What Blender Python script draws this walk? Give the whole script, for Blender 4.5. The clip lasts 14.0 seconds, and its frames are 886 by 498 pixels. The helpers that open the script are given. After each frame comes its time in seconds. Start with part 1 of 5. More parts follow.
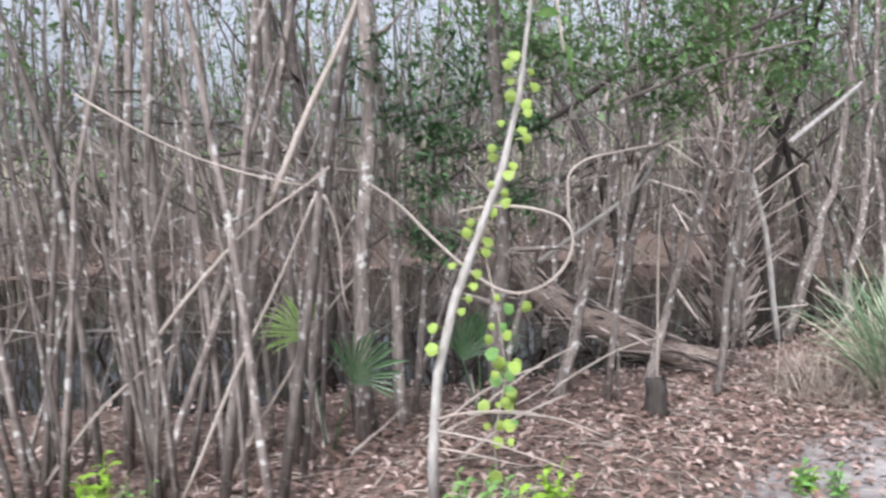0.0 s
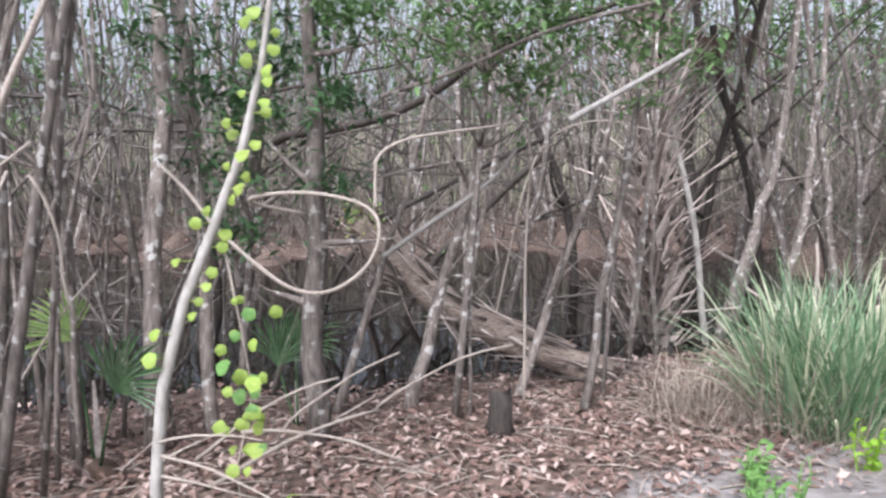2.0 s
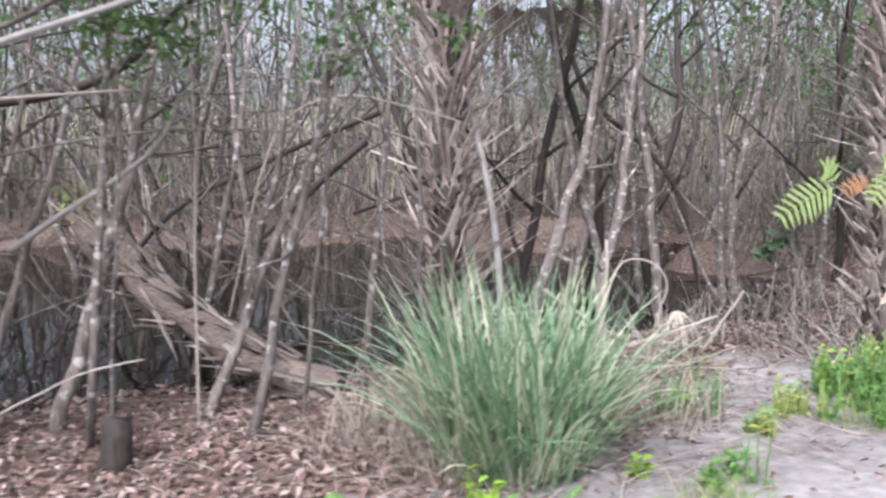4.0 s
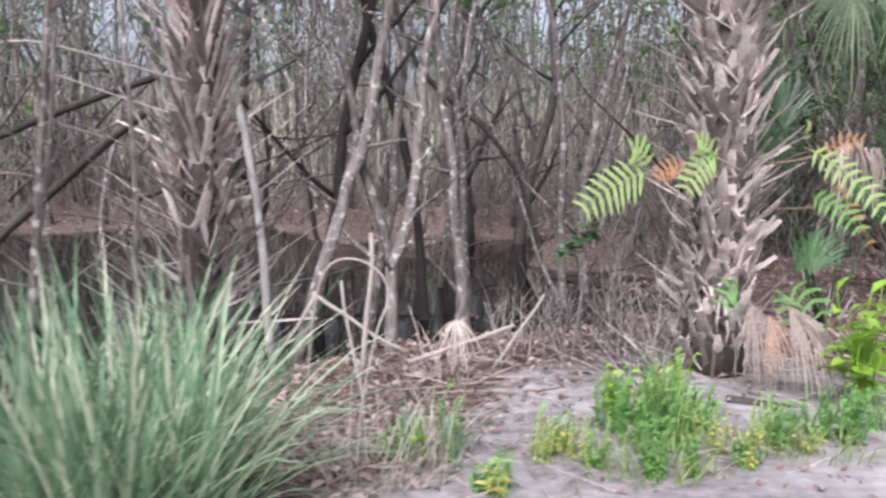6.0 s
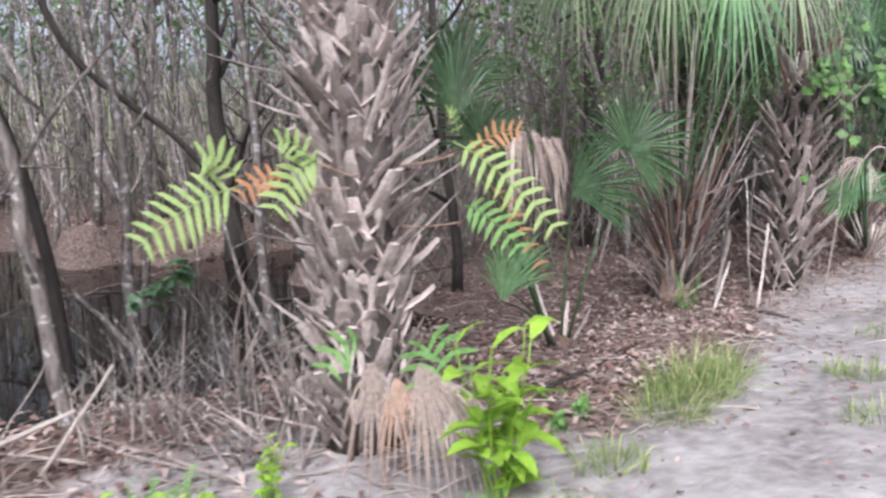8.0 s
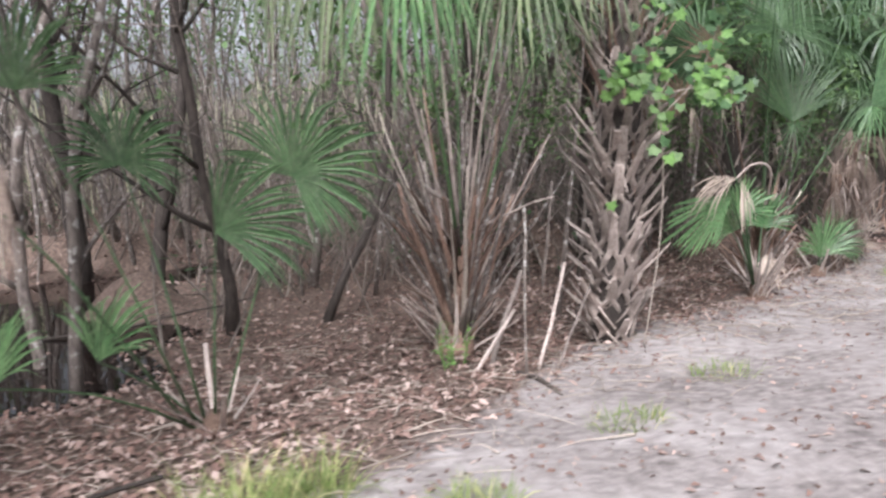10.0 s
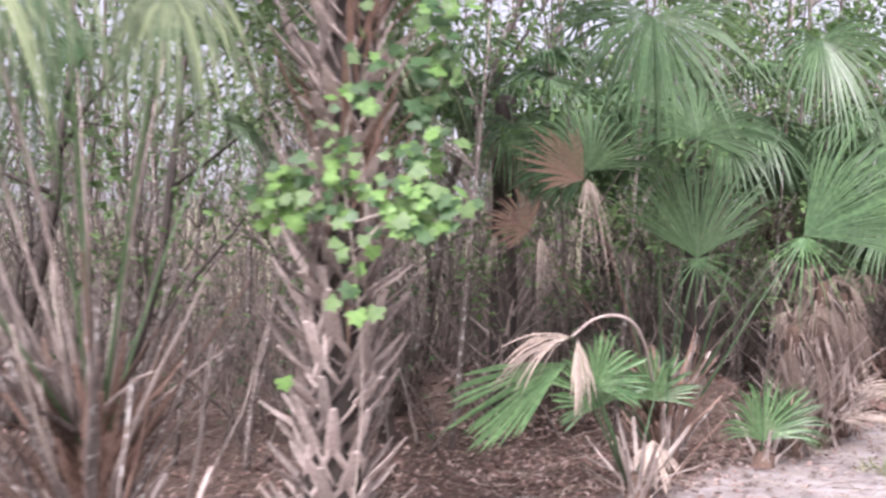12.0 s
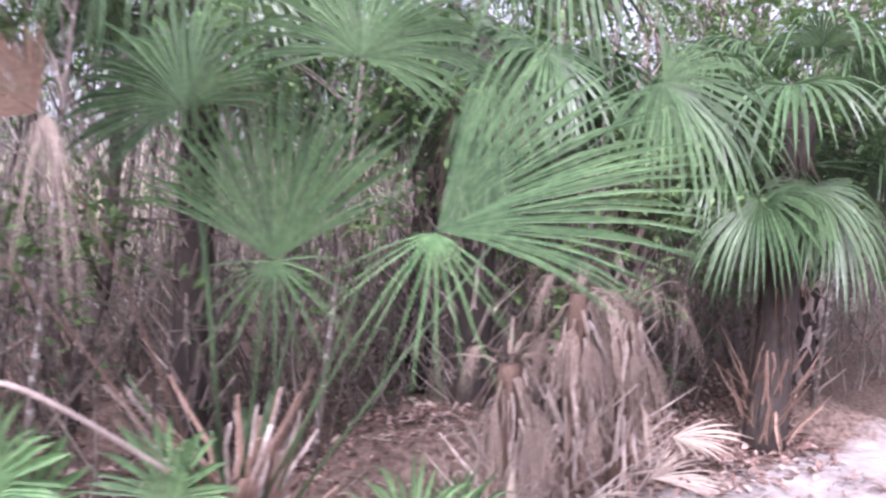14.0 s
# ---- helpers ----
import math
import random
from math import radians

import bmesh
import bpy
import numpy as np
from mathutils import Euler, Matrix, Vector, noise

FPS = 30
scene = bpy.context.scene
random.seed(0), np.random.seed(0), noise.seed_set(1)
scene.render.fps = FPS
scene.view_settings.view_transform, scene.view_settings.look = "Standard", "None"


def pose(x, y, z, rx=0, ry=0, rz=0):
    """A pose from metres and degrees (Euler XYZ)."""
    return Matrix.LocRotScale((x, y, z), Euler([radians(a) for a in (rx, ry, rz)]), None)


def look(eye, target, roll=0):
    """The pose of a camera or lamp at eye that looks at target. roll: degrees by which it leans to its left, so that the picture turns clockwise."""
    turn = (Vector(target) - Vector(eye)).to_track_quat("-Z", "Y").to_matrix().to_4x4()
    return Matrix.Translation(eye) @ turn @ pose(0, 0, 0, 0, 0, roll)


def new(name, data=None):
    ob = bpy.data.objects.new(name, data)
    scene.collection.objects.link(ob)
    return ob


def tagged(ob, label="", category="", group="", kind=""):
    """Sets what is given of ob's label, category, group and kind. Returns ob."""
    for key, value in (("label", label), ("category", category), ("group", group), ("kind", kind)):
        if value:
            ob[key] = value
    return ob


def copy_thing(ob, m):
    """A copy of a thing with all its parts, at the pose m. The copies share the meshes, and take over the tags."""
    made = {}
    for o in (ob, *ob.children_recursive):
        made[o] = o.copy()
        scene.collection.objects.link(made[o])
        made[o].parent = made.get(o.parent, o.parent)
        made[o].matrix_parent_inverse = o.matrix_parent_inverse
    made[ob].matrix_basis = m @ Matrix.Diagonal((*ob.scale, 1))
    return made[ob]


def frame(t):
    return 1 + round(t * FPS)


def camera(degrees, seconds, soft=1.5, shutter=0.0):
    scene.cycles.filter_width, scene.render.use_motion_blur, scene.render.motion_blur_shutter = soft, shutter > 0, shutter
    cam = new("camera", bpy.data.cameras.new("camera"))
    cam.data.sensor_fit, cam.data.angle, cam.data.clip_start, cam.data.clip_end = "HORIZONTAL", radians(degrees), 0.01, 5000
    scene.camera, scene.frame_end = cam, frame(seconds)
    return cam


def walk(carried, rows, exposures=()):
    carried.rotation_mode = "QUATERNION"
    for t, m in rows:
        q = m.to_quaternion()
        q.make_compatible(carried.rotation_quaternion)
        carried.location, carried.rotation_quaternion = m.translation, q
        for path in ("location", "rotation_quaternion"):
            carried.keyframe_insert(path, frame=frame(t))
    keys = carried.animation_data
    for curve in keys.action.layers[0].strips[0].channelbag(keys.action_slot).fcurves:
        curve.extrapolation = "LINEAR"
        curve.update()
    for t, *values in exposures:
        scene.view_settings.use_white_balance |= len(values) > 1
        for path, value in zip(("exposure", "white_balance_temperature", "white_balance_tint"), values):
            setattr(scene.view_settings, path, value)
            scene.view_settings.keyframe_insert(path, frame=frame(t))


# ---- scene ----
cam = camera(61.0, 14.0, soft=2.6, shutter=0.4)
PATH = [
    (0, (1.368, 0.907, 1.494), (1.327, 2.900, 1.320), -1.55),
    (0.5, (1.703, 1.173, 1.515), (1.748, 3.159, 1.276), -0.08),
    (1, (2.091, 1.320, 1.517), (2.222, 3.306, 1.325), 0.38),
    (1.5, (2.446, 1.416, 1.499), (2.433, 3.406, 1.303), 0.01),
    (2, (2.750, 1.621, 1.456), (2.626, 3.607, 1.246), -0.61),
    (2.5, (3.129, 1.878, 1.426), (2.975, 3.860, 1.216), -0.47),
    (3, (3.688, 2.016, 1.431), (3.493, 3.996, 1.220), 0.05),
    (3.5, (4.174, 2.301, 1.369), (4.049, 4.286, 1.165), 0.79),
    (3.7, (4.442, 2.437, 1.391), (4.315, 4.421, 1.169), 0.29),
    (5.8, (5.928, 3.695, 1.294), (5.961, 5.678, 1.032), 1.10),
    (6, (6.057, 3.828, 1.288), (6.124, 5.809, 1.028), 1.17),
    (6.5, (6.434, 4.153, 1.339), (6.594, 6.132, 1.098), 0.64),
    (7, (6.882, 4.418, 1.362), (7.121, 6.388, 1.116), -0.31),
    (7.5, (7.345, 4.800, 1.371), (7.697, 6.749, 1.093), -0.30),
    (8, (7.893, 5.109, 1.359), (8.268, 7.054, 1.078), -1.46),
    (8.5, (8.472, 5.415, 1.363), (8.818, 7.369, 1.114), -1.52),
    (9, (9.169, 5.638, 1.389), (9.495, 7.594, 1.125), -1.25),
    (9.2, (9.474, 5.711, 1.383), (9.791, 7.667, 1.104), -1.27),
    (11.3, (12.600, 6.887, 1.425), (12.582, 8.886, 1.366), -3.30),
    (11.5, (12.882, 7.081, 1.457), (12.815, 9.081, 1.458), -3.49),
    (12, (13.573, 7.699, 1.494), (13.563, 9.697, 1.553), -0.58),
    (12.5, (14.283, 8.379, 1.515), (14.291, 10.379, 1.567), -0.64),
    (13, (14.980, 9.021, 1.555), (14.951, 11.021, 1.578), 0.08),
    (13.5, (15.720, 9.656, 1.576), (15.686, 11.656, 1.608), -1.03),
    (14, (16.499, 10.334, 1.770), (16.450, 12.333, 1.704), 1.64),
]
walk(cam, [(t, look(eye, target, roll)) for t, eye, target, roll in PATH], [(0, 0.98, 5900, 14), (3.7, 1.08, 5850, 17), (6.5, 0.95, 5800, 20), (9.2, 0.95, 6000, 15), (11.3, 1.25, 6300, 24), (14, 1.78, 5900, 38)])

# ---- light ----
world = bpy.data.worlds.new("world")
scene.world = world
world.use_nodes = True
wn = world.node_tree
sky = wn.nodes.new("ShaderNodeTexSky")
sky.sky_type, sky.sun_disc = "NISHITA", False
sky.sun_elevation, sky.sun_rotation = radians(49), radians(199)
sky.air_density, sky.dust_density, sky.ozone_density = 1.0, 6.0, 0.6
grey = wn.nodes.new("ShaderNodeHueSaturation")  # an overcast sky has little colour
grey.inputs["Saturation"].default_value = 0.3
wn.links.new(sky.outputs[0], grey.inputs["Color"])
wn.links.new(grey.outputs[0], wn.nodes["Background"].inputs[0])
wn.nodes["Background"].inputs[1].default_value = 0.13
sun = new("sun", bpy.data.lights.new("sun", "SUN"))
sun.data.energy, sun.data.angle, sun.data.color = 1.85, radians(25), (1.0, 0.98, 0.96)
sun.matrix_world = look((0, -7, 18), (5, 8, 0))

# ---- helpers of the place ----
UP = Vector((0, 0, 1))


def vec(*a):
    return Vector(a)


def smooth(a, b, x):
    k = min(1.0, max(0.0, (x - a) / (b - a)))
    return k * k * (3 - 2 * k)


def shore(x):
    """The pond's near edge: its y at x."""
    knots = ((-9, 6.9), (-3, 7.0), (-0.5, 7.25), (1, 7.65), (2, 7.95), (3, 8.2), (3.8, 8.5), (5.1, 9.4), (5.9, 10.0), (6.9, 10.6), (9, 10.9))
    for (a, ya), (b, yb) in zip(knots, knots[1:]):
        if x < b:
            return ya + (yb - ya) * max(0.0, (x - a) / (b - a)) + 0.12 * math.sin(2.3 * x)
    return 10.9


def pond(x, y):
    """Above 0 inside the pond, in metres from its edge, roughly."""
    far = 18.0 + 1.8 * noise.noise(Vector((x * 0.45, 2.0, 4.0))) + 0.7 * math.sin(0.8 * x) + 0.45 * math.sin(2.3 * x + 1) + 0.25 * math.sin(5.1 * x)
    return min(y - shore(x), far - y, 8.6 + 0.5 * math.sin(1.1 * y) + 0.25 * math.sin(3.3 * y) - x) + 0.35 * noise.noise(Vector((x * 1.5, y * 1.5, 1)))


def ground_z(x, y):
    side = -0.53 * (x - 9) + 0.85 * (y - 5.6)
    z = -0.25 * smooth(0.3, 3.2, side) - 0.05 * smooth(3.0, 6.0, side)
    z += 0.035 * noise.noise(Vector((x * 0.8, y * 0.8, 3))) + 0.012 * noise.noise(Vector((x * 3.1, y * 3.1, 7)))
    d = pond(x, y)
    z -= 0.45 * smooth(-0.6, 1.2, d)
    z += 0.5 * smooth(0.22, 0.55, noise.noise(Vector((x * 0.55, y * 0.4, 9)))) * smooth(13.5, 15.5, y) * smooth(22, 18, y)
    z += 0.55 * smooth(18.2, 27, y)
    return z


class Geo:
    """Vertices and faces of one mesh."""

    def __init__(self):
        self.v, self.f = [], []

    def tube(self, pts, radii, sides=6, flat=1.0, cap=True):
        first, rings = len(self.v), len(pts)
        side = None
        for i, p in enumerate(pts):
            d = (pts[min(i + 1, rings - 1)] - pts[max(i - 1, 0)])
            d = d.normalized() if d.length > 1e-9 else UP
            if side is None:
                side = d.cross(UP if abs(d.z) < 0.95 else vec(1, 0, 0)).normalized()
            else:
                side = (side - d * side.dot(d)).normalized()
            other = d.cross(side)
            for k in range(sides):
                a = 2 * math.pi * k / sides
                self.v.append(p + (side * math.cos(a) + other * math.sin(a) * flat) * radii[i])
        for i in range(rings - 1):
            for k in range(sides):
                a, b = first + i * sides + k, first + i * sides + (k + 1) % sides
                self.f.append((a, b, b + sides, a + sides))
        if cap:
            self.f.append(tuple(first + k for k in reversed(range(sides))))
            self.f.append(tuple(first + (rings - 1) * sides + k for k in range(sides)))
        return self

    def strip(self, pts, widths, side, fold=0.0, normal=None):
        """A leaf along pts: two halves that meet at a folded midrib. side: across."""
        first = len(self.v)
        for i, p in enumerate(pts):
            sd = side[i] if isinstance(side, list) else side
            d = (pts[min(i + 1, len(pts) - 1)] - pts[max(i - 1, 0)])
            nm = normal or sd.cross(d)
            nm = nm.normalized() if nm.length > 1e-9 else UP
            w = widths[i] / 2
            self.v += [p - sd * w + nm * (fold * w), p.copy(), p + sd * w + nm * (fold * w)]
        for i in range(len(pts) - 1):
            a = first + 3 * i
            self.f += [(a, a + 1, a + 4, a + 3), (a + 1, a + 2, a + 5, a + 4)]
        return self

    def mesh(self, name, mat, soft=True):
        me = bpy.data.meshes.new(name)
        me.from_pydata([tuple(p) for p in self.v], [], self.f)
        me.materials.append(mat)
        if soft:
            me.polygons.foreach_set("use_smooth", [True] * len(me.polygons))
        me.update()
        return me


def part(name, geo, mat, parent=None, label="", soft=True):
    ob = new(name, geo if isinstance(geo, bpy.types.Mesh) else geo.mesh(name, mat, soft))
    ob.parent = parent
    return tagged(ob, label)


def thing(name, place, label, category, group="", kind=""):
    ob = new(name)
    ob.empty_display_size = 0.1
    ob.location = place
    return tagged(ob, label, category, group, kind)


def bent(p0, p1, sag=0.0, wiggle=0.0, n=8, seed=0):
    """A line of points from p0 to p1 that sags and wanders."""
    r = random.Random(seed)
    off = [vec(r.uniform(-1, 1), r.uniform(-1, 1), r.uniform(-0.4, 0.4)) for _ in range(4)]
    out = []
    for i in range(n + 1):
        t = i / n
        w = sum((o * math.sin(math.pi * (k + 1) * t) / (k + 1) for k, o in enumerate(off)), Vector())
        out.append(p0.lerp(p1, t) + w * wiggle + vec(0, 0, -sag * 4 * t * (1 - t)))
    return out


def taper(r0, r1, n, power=1.0):
    return [r0 + (r1 - r0) * (i / n) ** power for i in range(n + 1)]


# ---- materials ----
def material(name, dark, light, rough=0.85, grain=(30, 30, 30), bump=0.3, blotch=1.5, vary=0.25, thin=0.0, island=False, spec=0.3, third=None, dist=0.01, fold_shade=False, lichen=0.0):
    """A grained surface between two colours, with large blotches and a shade of its own for each piece. thin: light
    that shines through; lichen: the share of pale patches. Each fan segment can take its own value, painted in for the
    light on its pleats.
    """
    m = bpy.data.materials.new(name)
    m.use_nodes = True
    nt, nd = m.node_tree, m.node_tree.nodes
    bsdf = nd["Principled BSDF"]
    co = nd.new("ShaderNodeTexCoord")
    mp = nd.new("ShaderNodeMapping")
    mp.inputs["Scale"].default_value = grain
    nt.links.new(co.outputs["Object"], mp.inputs[0])
    fine = nd.new("ShaderNodeTexNoise")
    fine.inputs["Scale"].default_value, fine.inputs["Detail"].default_value = 1.0, 5.0
    nt.links.new(mp.outputs[0], fine.inputs["Vector"])
    big = nd.new("ShaderNodeTexNoise")
    big.inputs["Scale"].default_value, big.inputs["Detail"].default_value = blotch, 3.0
    nt.links.new(co.outputs["Object"], big.inputs["Vector"])
    ramp = nd.new("ShaderNodeValToRGB")
    ramp.color_ramp.elements[0].position, ramp.color_ramp.elements[1].position = 0.3, 0.72
    ramp.color_ramp.elements[0].color, ramp.color_ramp.elements[1].color = (*dark, 1), (*light, 1)
    add = nd.new("ShaderNodeMath")
    add.operation = "MULTIPLY_ADD"
    add.inputs[1].default_value, add.inputs[2].default_value = 0.6, 0.0
    nt.links.new(fine.outputs[0], add.inputs[0])
    mul = nd.new("ShaderNodeMath")
    mul.operation = "MULTIPLY_ADD"
    mul.inputs[1].default_value = 0.4
    nt.links.new(big.outputs[0], mul.inputs[0])
    nt.links.new(add.outputs[0], mul.inputs[2])
    nt.links.new(mul.outputs[0], ramp.inputs[0])
    if fold_shade:
        at = nd.new("ShaderNodeAttribute")
        at.attribute_name = "fold_shade"
        half = nd.new("ShaderNodeMath")
        half.inputs[1].default_value = 0.5
        nt.links.new(at.outputs["Fac"], half.inputs[0])
        one = half.outputs[0]
    elif island:
        one = nd.new("ShaderNodeNewGeometry").outputs["Random Per Island"]
    else:
        one = nd.new("ShaderNodeObjectInfo").outputs["Random"]
    colour = ramp.outputs[0]
    if lichen:
        spot = nd.new("ShaderNodeTexNoise")
        spot.inputs["Scale"].default_value, spot.inputs["Detail"].default_value = 16.0, 4.0
        nt.links.new(co.outputs["Object"], spot.inputs["Vector"])
        pale = nd.new("ShaderNodeMapRange")
        pale.inputs[1].default_value, pale.inputs[2].default_value = 0.72 - lichen, 0.78 - lichen
        nt.links.new(spot.outputs[0], pale.inputs[0])
        lay = nd.new("ShaderNodeMix")
        lay.data_type = "RGBA"
        nt.links.new(pale.outputs[0], lay.inputs[0])
        nt.links.new(colour, lay.inputs[6])
        lay.inputs[7].default_value = (0.40, 0.385, 0.36, 1)
        colour = lay.outputs[2]
    if third:
        pick = nd.new("ShaderNodeMapRange")
        pick.inputs[1].default_value, pick.inputs[2].default_value = 0.55, 0.95
        nt.links.new(one, pick.inputs[0])
        mix = nd.new("ShaderNodeMix")
        mix.data_type = "RGBA"
        nt.links.new(pick.outputs[0], mix.inputs[0])
        nt.links.new(colour, mix.inputs[6])
        mix.inputs[7].default_value = (*third, 1)
        colour = mix.outputs[2]
    span = nd.new("ShaderNodeMapRange")
    span.inputs[3].default_value, span.inputs[4].default_value = 1 - vary, 1 + vary
    nt.links.new(one, span.inputs[0])
    hsv = nd.new("ShaderNodeHueSaturation")
    nt.links.new(span.outputs[0], hsv.inputs["Value"])
    nt.links.new(colour, hsv.inputs["Color"])
    nt.links.new(hsv.outputs[0], bsdf.inputs["Base Color"])
    bsdf.inputs["Roughness"].default_value = rough
    bsdf.inputs["Specular IOR Level"].default_value = spec
    if bump:
        bp = nd.new("ShaderNodeBump")
        bp.inputs["Strength"].default_value, bp.inputs["Distance"].default_value = bump, dist
        nt.links.new(fine.outputs[0], bp.inputs["Height"])
        nt.links.new(bp.outputs[0], bsdf.inputs["Normal"])
    if thin:
        tr = nd.new("ShaderNodeBsdfTranslucent")
        nt.links.new(hsv.outputs[0], tr.inputs[0])
        ms = nd.new("ShaderNodeMixShader")
        ms.inputs[0].default_value = thin
        nt.links.new(bsdf.outputs[0], ms.inputs[1])
        nt.links.new(tr.outputs[0], ms.inputs[2])
        nt.links.new(ms.outputs[0], nd["Material Output"].inputs[0])
    return m


BARK = material("bark_grey", (0.035, 0.028, 0.024), (0.30, 0.258, 0.228), grain=(40, 40, 9), bump=0.8, vary=0.35, blotch=5, lichen=0.14)
BARK_FAR = material("bark_far", (0.04, 0.034, 0.03), (0.22, 0.192, 0.17), grain=(40, 40, 9), bump=0.4, vary=0.35, island=True)
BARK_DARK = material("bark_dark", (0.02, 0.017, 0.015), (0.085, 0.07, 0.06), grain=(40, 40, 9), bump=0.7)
BARK_PALE = material("bark_pale", (0.20, 0.185, 0.165), (0.42, 0.40, 0.37), grain=(30, 30, 14), bump=0.4, blotch=6, vary=0.1)
TWIG = material("twig_tan", (0.20, 0.168, 0.142), (0.44, 0.39, 0.335), grain=(60, 60, 60), vary=0.35, island=True)
BOOT = material("boot_grey", (0.18, 0.145, 0.126), (0.56, 0.49, 0.44), grain=(70, 70, 10), bump=0.6, blotch=9, vary=0.4)
BOOT_RED = material("boot_red", (0.14, 0.085, 0.062), (0.36, 0.255, 0.20), grain=(70, 70, 10), bump=0.6, blotch=6, vary=0.35)
FIBRE = material("palm_fibre", (0.05, 0.034, 0.026), (0.17, 0.115, 0.085), grain=(90, 90, 30), bump=1.0, vary=0.2)
DEAD = material("dead_frond", (0.30, 0.245, 0.20), (0.62, 0.54, 0.46), grain=(50, 50, 50), vary=0.3, thin=0.2, fold_shade=True)
BROWN = material("brown_frond", (0.17, 0.11, 0.078), (0.42, 0.295, 0.215), grain=(40, 40, 40), vary=0.3, thin=0.25)
FAN = material("fan_green", (0.032, 0.078, 0.034), (0.12, 0.20, 0.092), rough=0.36, grain=(25, 25, 25), bump=0.1, vary=0.3, thin=0.3, spec=0.5, fold_shade=True)
FAN_LIGHT = material("fan_light", (0.07, 0.17, 0.07), (0.24, 0.39, 0.18), rough=0.36, grain=(25, 25, 25), bump=0.1, vary=0.25, thin=0.35, spec=0.5, fold_shade=True)
FAN_MID = material("fan_mid", (0.035, 0.088, 0.04), (0.15, 0.25, 0.118), rough=0.34, grain=(25, 25, 25), bump=0.1, vary=0.3, thin=0.3, spec=0.5, fold_shade=True)
FAN_GREY = material("fan_weathered", (0.09, 0.14, 0.075), (0.27, 0.325, 0.20), rough=0.6, grain=(25, 25, 25), bump=0.1, vary=0.28, thin=0.3, fold_shade=True, third=(0.22, 0.27, 0.15))
GRASS = material("grass_blades", (0.12, 0.235, 0.125), (0.33, 0.49, 0.28), rough=0.6, grain=(8, 8, 8), bump=0, vary=0.35, thin=0.35, island=True, third=(0.50, 0.50, 0.36))
TURF = material("turf", (0.14, 0.22, 0.06), (0.31, 0.40, 0.14), rough=0.6, grain=(8, 8, 8), bump=0, vary=0.35, thin=0.35, island=True, third=(0.42, 0.39, 0.2))
STRAW = material("straw", (0.26, 0.215, 0.175), (0.48, 0.41, 0.345), grain=(20, 20, 20), bump=0, vary=0.35, thin=0.2, island=True)
LEAF = material("leaf_green", (0.07, 0.14, 0.05), (0.18, 0.28, 0.11), rough=0.5, grain=(30, 30, 30), bump=0.1, vary=0.35, thin=0.35, island=True)
LEAF_LIME = material("leaf_lime", (0.22, 0.34, 0.06), (0.42, 0.52, 0.13), rough=0.5, grain=(40, 40, 40), bump=0.1, vary=0.2, thin=0.4)
LEAF_VINE = material("leaf_vine", (0.09, 0.215, 0.055), (0.25, 0.42, 0.13), rough=0.5, grain=(40, 40, 40), bump=0.1, vary=0.3, thin=0.4, island=True)
FERN = material("fern_green", (0.20, 0.33, 0.09), (0.42, 0.54, 0.22), rough=0.55, grain=(30, 30, 30), bump=0.1, vary=0.15, thin=0.4, third=(0.50, 0.44, 0.12), island=True)
RUST = material("fern_rust", (0.30, 0.14, 0.06), (0.50, 0.28, 0.15), grain=(30, 30, 30), bump=0.1, vary=0.25, thin=0.3, island=True)
LITTER = material("leaf_litter", (0.09, 0.056, 0.046), (0.28, 0.18, 0.145), grain=(40, 40, 40), bump=0.2, vary=0.4, island=True, third=(0.31, 0.245, 0.215))
BOOT_PALE = material("boot_pale", (0.24, 0.192, 0.166), (0.62, 0.535, 0.48), grain=(70, 70, 10), bump=0.6, blotch=9, vary=0.35)
DEAD_DARK = material("dead_frond_old", (0.12, 0.092, 0.075), (0.36, 0.29, 0.24), grain=(50, 50, 50), vary=0.3, thin=0.15)
# pale enough to carry the bright haze seen between the trunks
REED = material("haze_reeds", (0.24, 0.21, 0.17), (0.56, 0.50, 0.42), grain=(20, 20, 20), bump=0, vary=0.4, island=True, third=(0.40, 0.41, 0.27))
BRUSH = material("brush", (0.06, 0.05, 0.044), (0.29, 0.25, 0.215), grain=(20, 20, 20), bump=0, vary=0.45, island=True)
LEAF_DARK = material("leaf_dark", (0.03, 0.075, 0.03), (0.085, 0.16, 0.065), rough=0.45, grain=(30, 30, 30), bump=0.1, vary=0.35, thin=0.3, island=True)
WEED = material("weed_green", (0.20, 0.36, 0.03), (0.36, 0.55, 0.08), rough=0.45, grain=(30, 30, 30), bump=0.1, vary=0.2, thin=0.4)
LOGWOOD = material("log_wood", (0.11, 0.082, 0.066), (0.42, 0.345, 0.29), grain=(18, 60, 60), bump=1.0, dist=0.03, vary=0.1)


